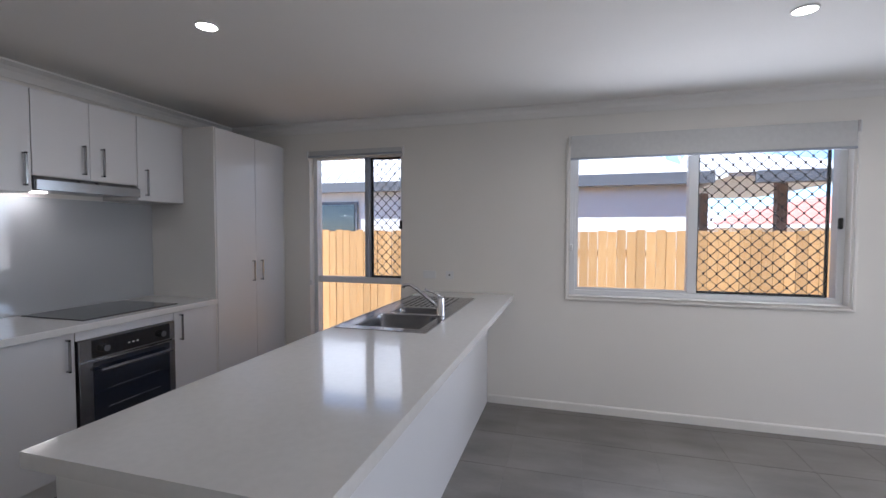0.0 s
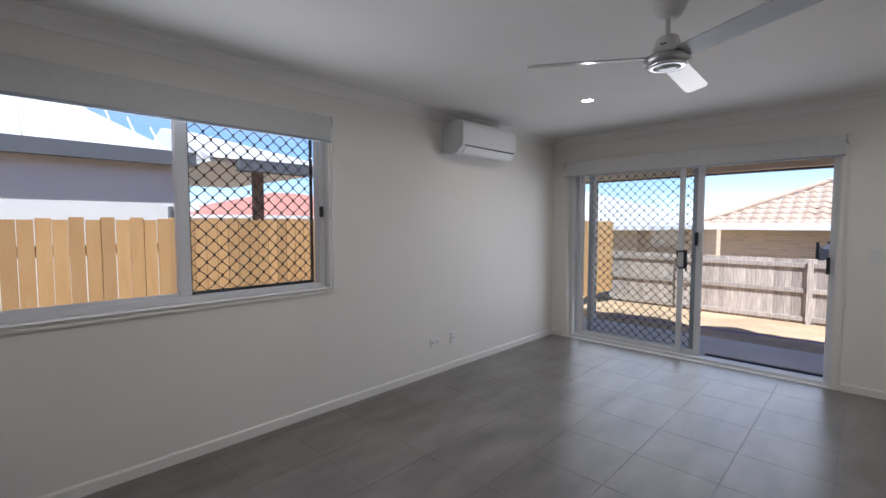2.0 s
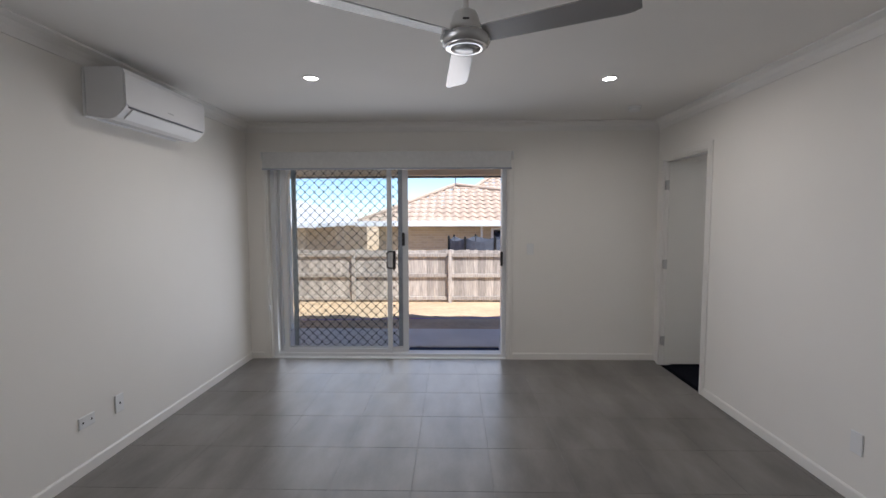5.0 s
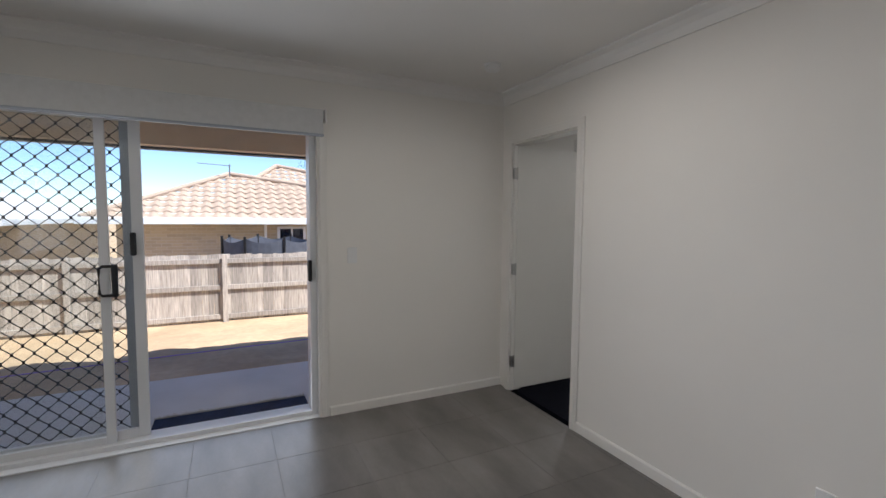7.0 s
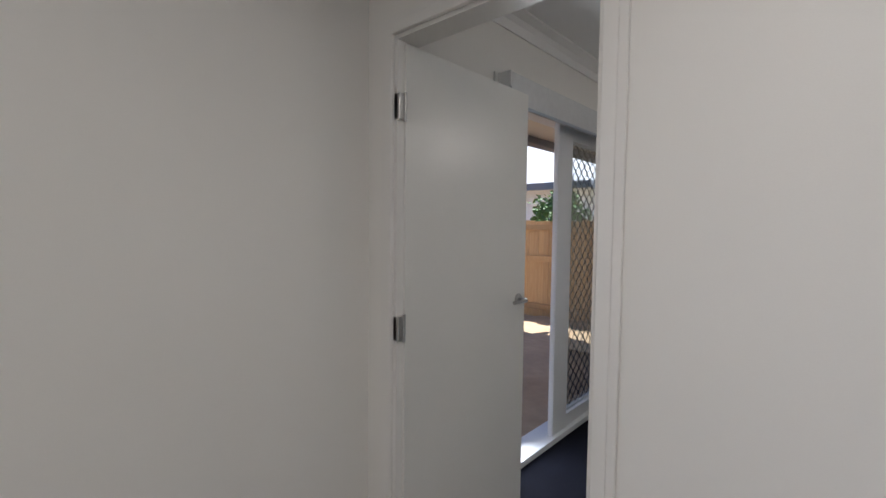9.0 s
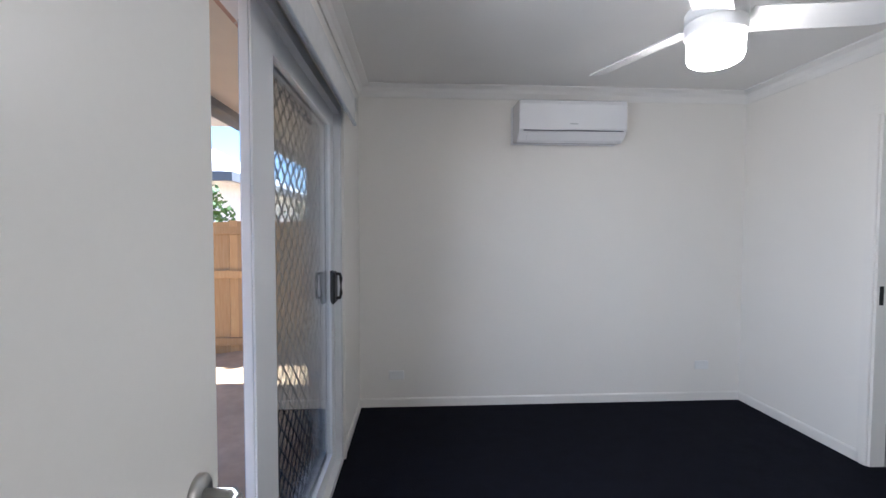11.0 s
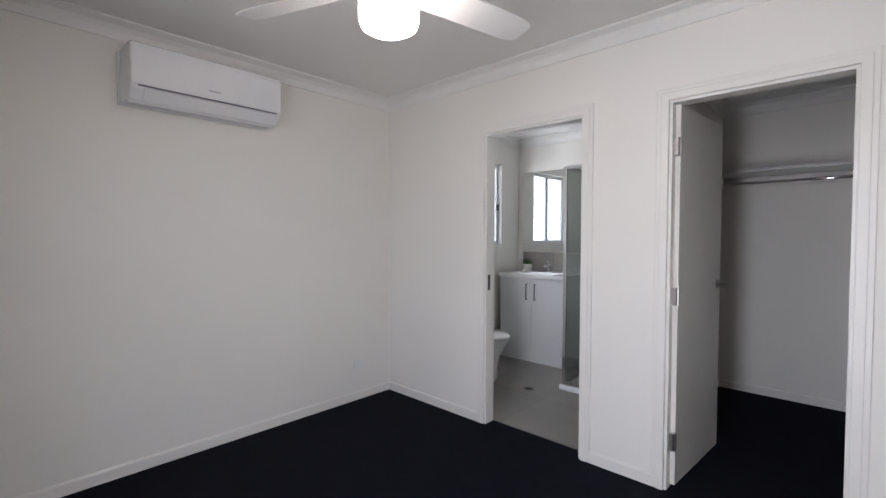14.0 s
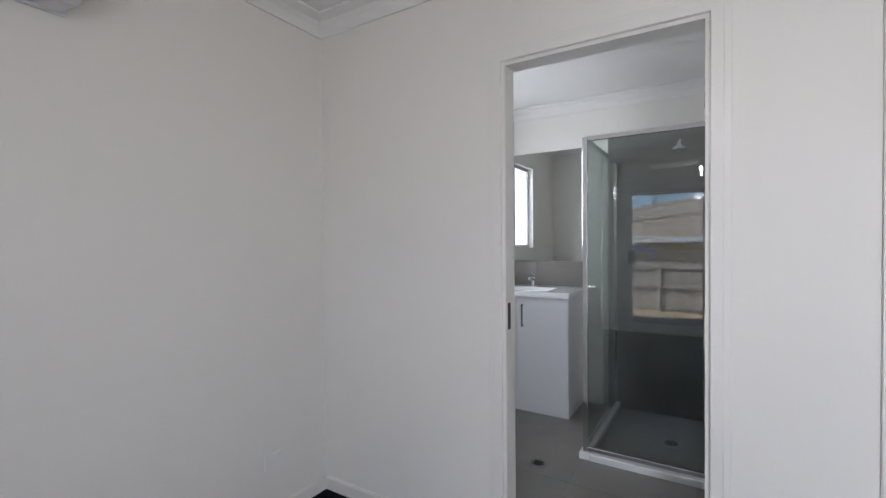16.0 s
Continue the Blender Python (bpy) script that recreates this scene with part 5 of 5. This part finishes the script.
for k in range(12):
    part("cladding_board", bx(9.12, 15.0, -8.898, -8.88, -0.3 + k * 0.22, -0.09 + k * 0.22, 0.004), PALEW, nh2)

# tiled house behind the back fence
th = thing("tiled_roof_house", (0, 0, 0), 0, "pale brick house with a tan tiled hip roof", "house")
part("wall", bx(16.6, 26.0, -9.5, 4.55, -0.9, 1.30), BRICKP, th)


def tiled_face(ex, ya, yb, ridge_x, z0, rise, apex_y0, apex_y1, course=0.33, wide=0.30):
    """Front hip face of rolled roof tiles, courses overlapping, from the eave at ex to the ridge."""
    verts, faces = [], []
    run = ridge_x - ex
    n = int(math.hypot(run, rise) / course)
    for c in range(n):
        for step in (0,):
            s0, s1 = c / n, (c + 1) / n
            a0 = ya + (apex_y0 - ya) * s0
            b0 = yb + (apex_y1 - yb) * s0
            a1 = ya + (apex_y0 - ya) * s1
            b1 = yb + (apex_y1 - yb) * s1
            m = max(2, int((b0 - a0) / (wide / 6)))
            base = len(verts)
            for s, lift in ((s0, 0.045), (s1, 0.0), (s0, 0.0)):
                for k in range(m + 1):
                    y = a0 + (b0 - a0) * k / m
                    y = min(max(y, a1 - 0.15), b1 + 0.15) if s == s1 else y
                    wv = 0.028 * (math.sin(2 * math.pi * y / wide))
                    verts.append((ex + run * s, y, z0 + rise * s + lift + (wv if lift or s == s1 else 0)))
            for k in range(m):
                faces.append((base + k, base + k + 1, base + m + 1 + k + 1, base + m + 1 + k))
                faces.append((base + 2 * (m + 1) + k, base + 2 * (m + 1) + k + 1, base + k + 1, base + k))
    return verts, faces


def roof_part(name, args, parent):
    me = bpy.data.meshes.new(name)
    me.from_pydata(*args[:1], [], args[1])
    me.materials.append(ROOFT)
    ob = new(name, me)
    ob.parent = parent
    return ob


rt = roof_part("roof_tiles", tiled_face(16.0, -8.5, 5.15, 18.9, 1.36, 1.42, 1.80, 1.90), th)
rt2 = roof_part("roof_tiles", tiled_face(17.2, -9.5, 2.6, 20.5, 1.55, 1.75, 0.2, 0.3), th)
tagged(rt, kind="stuff"), tagged(rt2, kind="stuff")
for a, b in (((16.0, 5.15, 1.40), (18.9, 1.85, 2.84)), ((16.0, -8.5, 1.40), (18.9, 1.85, 2.84)), ((17.2, 2.6, 1.60), (20.5, 0.25, 3.36)), ((17.2, -9.5, 1.60), (20.5, 0.25, 3.36))):
    part("ridge_cap", cyl(a, b, 0.075, 10), ROOFT, th)
part("roof_back", bx(18.95, 25.0, -8.0, 1.7, 1.3, 2.4), ROOFT, th)
part("gutter", bx(15.90, 16.02, -9.0, 5.25, 1.22, 1.40, 0.01), GUTTER, th, "white gutter")
part("soffit", bx(16.02, 16.6, -9.0, 5.2, 1.30, 1.32), GUTTER, th)
part("downpipe", cyl((16.52, 0.95, -0.9), (16.52, 0.95, 1.3), 0.04, 10), GUTTER, th)
w = part("window", bx(16.54, 16.61, -0.2, 0.62, 0.1, 1.15), GUTTER, th, "white window")
part("window_pane", bx(16.53, 16.539, -0.12, 0.18, 0.18, 1.08), OVENWIN, w)
part("window_pane", bx(16.53, 16.539, 0.24, 0.54, 0.18, 1.08), OVENWIN, w)
an = cyl((18.4, 1.85, 2.7), (18.4, 1.85, 3.10), 0.02, 8)
cyl((18.4, 1.80, 3.05), (18.4, 2.75, 3.09), 0.012, 8, bm=an)
part("antenna", an, FASCIA, th, "thin television antenna")

# trampoline behind the fence
tr = thing("trampoline", (0, 0, 0), 0, "trampoline with a dark safety net behind the back fence", "trampoline")
for k in range(8):
    a = 2 * math.pi * k / 8 + 0.2
    part("pole", cyl((14.4 + 1.1 * math.cos(a), 1.0 + 1.1 * math.sin(a), -0.8), (14.4 + 1.1 * math.cos(a), 1.0 + 1.1 * math.sin(a), 0.98), 0.03, 8), BLACK, tr)
bm = bmesh.new()
ring = []
for k in range(48):
    a = 2 * math.pi * k / 48 + 0.2
    sag = 0.10 * math.sin(math.pi * (k % 6) / 6)
    ring.append([bm.verts.new((14.4 + r * math.cos(a), 1.0 + r * math.sin(a), z)) for r, z in ((1.08, 0.93 - sag), (1.07, 0.55), (1.06, 0.2))])
for k in range(48):
    a, b = ring[k], ring[(k + 1) % 48]
    for i in (0, 1):
        bm.faces.new((a[i], b[i], b[i + 1], a[i + 1]))
part("net", bm, NETTING, tr, "dark safety net")
part("mat", cyl((14.4, 1.0, 0.15), (14.4, 1.0, 0.2), 1.1, 32), NETTING, tr)

# blue swing frame and string line
sw = thing("swing_frame", (0, 0, 0), 0, "blue metal swing frame behind the back fence", "swing")
part("top_bar", cyl((13.6, -5.2, 1.02), (13.6, -3.0, 1.02), 0.035, 10), BLUEP, sw)
for y in (-5.2, -3.0):
    for d in (-0.5, 0.5):
        part("leg", cyl((13.6, y, 1.02), (13.6 + d, y - 0.1, -0.62), 0.03, 8), BLUEP, sw)
sl = thing("string_line", (0, 0, 0), 0, "purple string line pegged low over the sand", "string")
part("string", tube([(8.9, -5.6, -0.26), (8.95, -1.0, -0.27), (8.75, 2.0, -0.25), (8.6, 5.6, -0.27)], 0.006, 6), PURPLE, sl)
for y in (-5.6, 0.9, 5.6):
    part("peg", bx(8.84, 8.87, y - 0.015, y + 0.015, -0.45, -0.18), PINE, sl)


def tree(loc, h, spread, seed, label):
    rng = random.Random(seed)
    t = thing("tree", loc, 0, label, "tree", "background trees")
    tk = bmesh.new()
    cyl((0, 0, 0), (0.1, 0, h * 0.55), 0.16, 8, 0.08, bm=tk)
    for k in range(6):
        a = rng.uniform(0, 6.28)
        cyl((0.08, 0, h * rng.uniform(0.3, 0.5)), (spread * 0.6 * math.cos(a), spread * 0.6 * math.sin(a), h * rng.uniform(0.6, 0.85)), 0.06, 6, 0.02, bm=tk)
    part("trunk", tk, TIMBER, t)
    vs, fs = [], []
    for k in range(70):
        a, e, r = rng.uniform(0, 6.28), rng.uniform(-0.6, 1.5), rng.uniform(0.4, 1.0)
        c = Vector((spread * r * math.cos(a) * math.cos(e), spread * r * math.sin(a) * math.cos(e), h * 0.68 + h * 0.3 * r * math.sin(e)))
        for j in range(34):
            q = c + Vector((rng.gauss(0, 1), rng.gauss(0, 1), rng.gauss(0, 0.8))) * spread * 0.14
            u = Vector((rng.gauss(0, 1), rng.gauss(0, 1), rng.gauss(0, 1))).normalized() * 0.055
            v = u.orthogonal().normalized() * 0.03
            i = len(vs)
            vs += [q - u, q + v, q + u, q - v]
            fs.append((i, i + 1, i + 2, i + 3))
    me = bpy.data.meshes.new("crown")
    me.from_pydata([tuple(v) for v in vs], [], fs)
    me.materials.append(LEAF)
    ob = new("crown", me)
    ob.parent = t
    tagged(ob, kind="stuff")


tree((8.95, -7.7, -0.4), 2.55, 0.62, 3, "leafy green tree behind the pine fence")
tree((7.0, -10.2, -0.4), 2.7, 1.1, 5, "leafy green tree behind the pine fence")
tree((31.0, -4.5, -0.5), 7.5, 2.6, 7, "tall dull-green gum tree behind the houses")
tree((34.0, -8.5, -0.5), 7.0, 2.8, 9, "tall dull-green gum tree behind the houses")

# ---- tiles ----
cache = {}


def lay(parent, x0, x1, y0, y1, z, sx, sy, ox, oy, material, gap=0.002, th=0.0019):
    """Tiles with recessed joints over a rectangle, cut at its edges; the grid passes through (ox, oy)."""
    i0, j0 = math.floor((x0 - ox) / sx), math.floor((y0 - oy) / sy)
    for i in range(i0, int((x1 - ox) / sx) + 2):
        for j in range(j0, int((y1 - oy) / sy) + 2):
            a, b = max(x0, ox + i * sx), min(x1, ox + (i + 1) * sx)
            c, d = max(y0, oy + j * sy), min(y1, oy + (j + 1) * sy)
            if b - a < 0.02 or d - c < 0.02:
                continue
            key = (round(b - a, 3), round(d - c, 3), material.name)
            if key not in cache:
                me = bpy.data.meshes.new("tile")
                w, h = (b - a - gap) / 2, (d - c - gap) / 2
                bm = bx(-w, w, -h, h, -th, 0, 0.0006)
                bm.to_mesh(me)
                bm.free()
                me.materials.append(material)
                cache[key] = me
            ob = new("tile", cache[key])
            ob.location = ((a + b) / 2, (c + d) / 2, z)
            ob.parent = parent


lay(floor, X0, X1, Y0, Y1, 0.0, 0.452, 0.454, 4.825, 2.18, TILE)
lay(efloor, EX0, BX0 - T, EY0, EY1, 0.0, 0.60, 0.60, 1.95, -2.67, ETILE)
# shower wall tiles
for nm, axis, f, a0, a1, side in (("tile_shower_west", "y", EX0, SFY - 0.06, EY1, 1), ("tile_shower_north", "x", EY1, EX0 + 0.012, SFX + 0.04, -1)):
    st = tagged(link(nm, bx(f, f + 0.006, a0, a1, 0.0, 2.12) if axis == "y" else bx(a0, a1, f - 0.006, f, 0.0, 2.12), GROUT), "large dark grey shower wall tiles", "wall tile", kind="structure")
    rows = [(k * 0.53, min(2.12, (k + 1) * 0.53)) for k in range(4)]
    n = max(1, round((a1 - a0) / 0.6))
    for z0, z1 in rows:
        for k in range(n):
            p, q = a0 + (a1 - a0) * k / n + 0.0015, a0 + (a1 - a0) * (k + 1) / n - 0.0015
            bm = bx(f + 0.006, f + 0.011, p, q, z0 + 0.0015, z1 - 0.0015, 0.001) if axis == "y" else bx(p, q, f - 0.011, f - 0.006, z0 + 0.0015, z1 - 0.0015, 0.001)
            part("tile", bm, STILE, st)
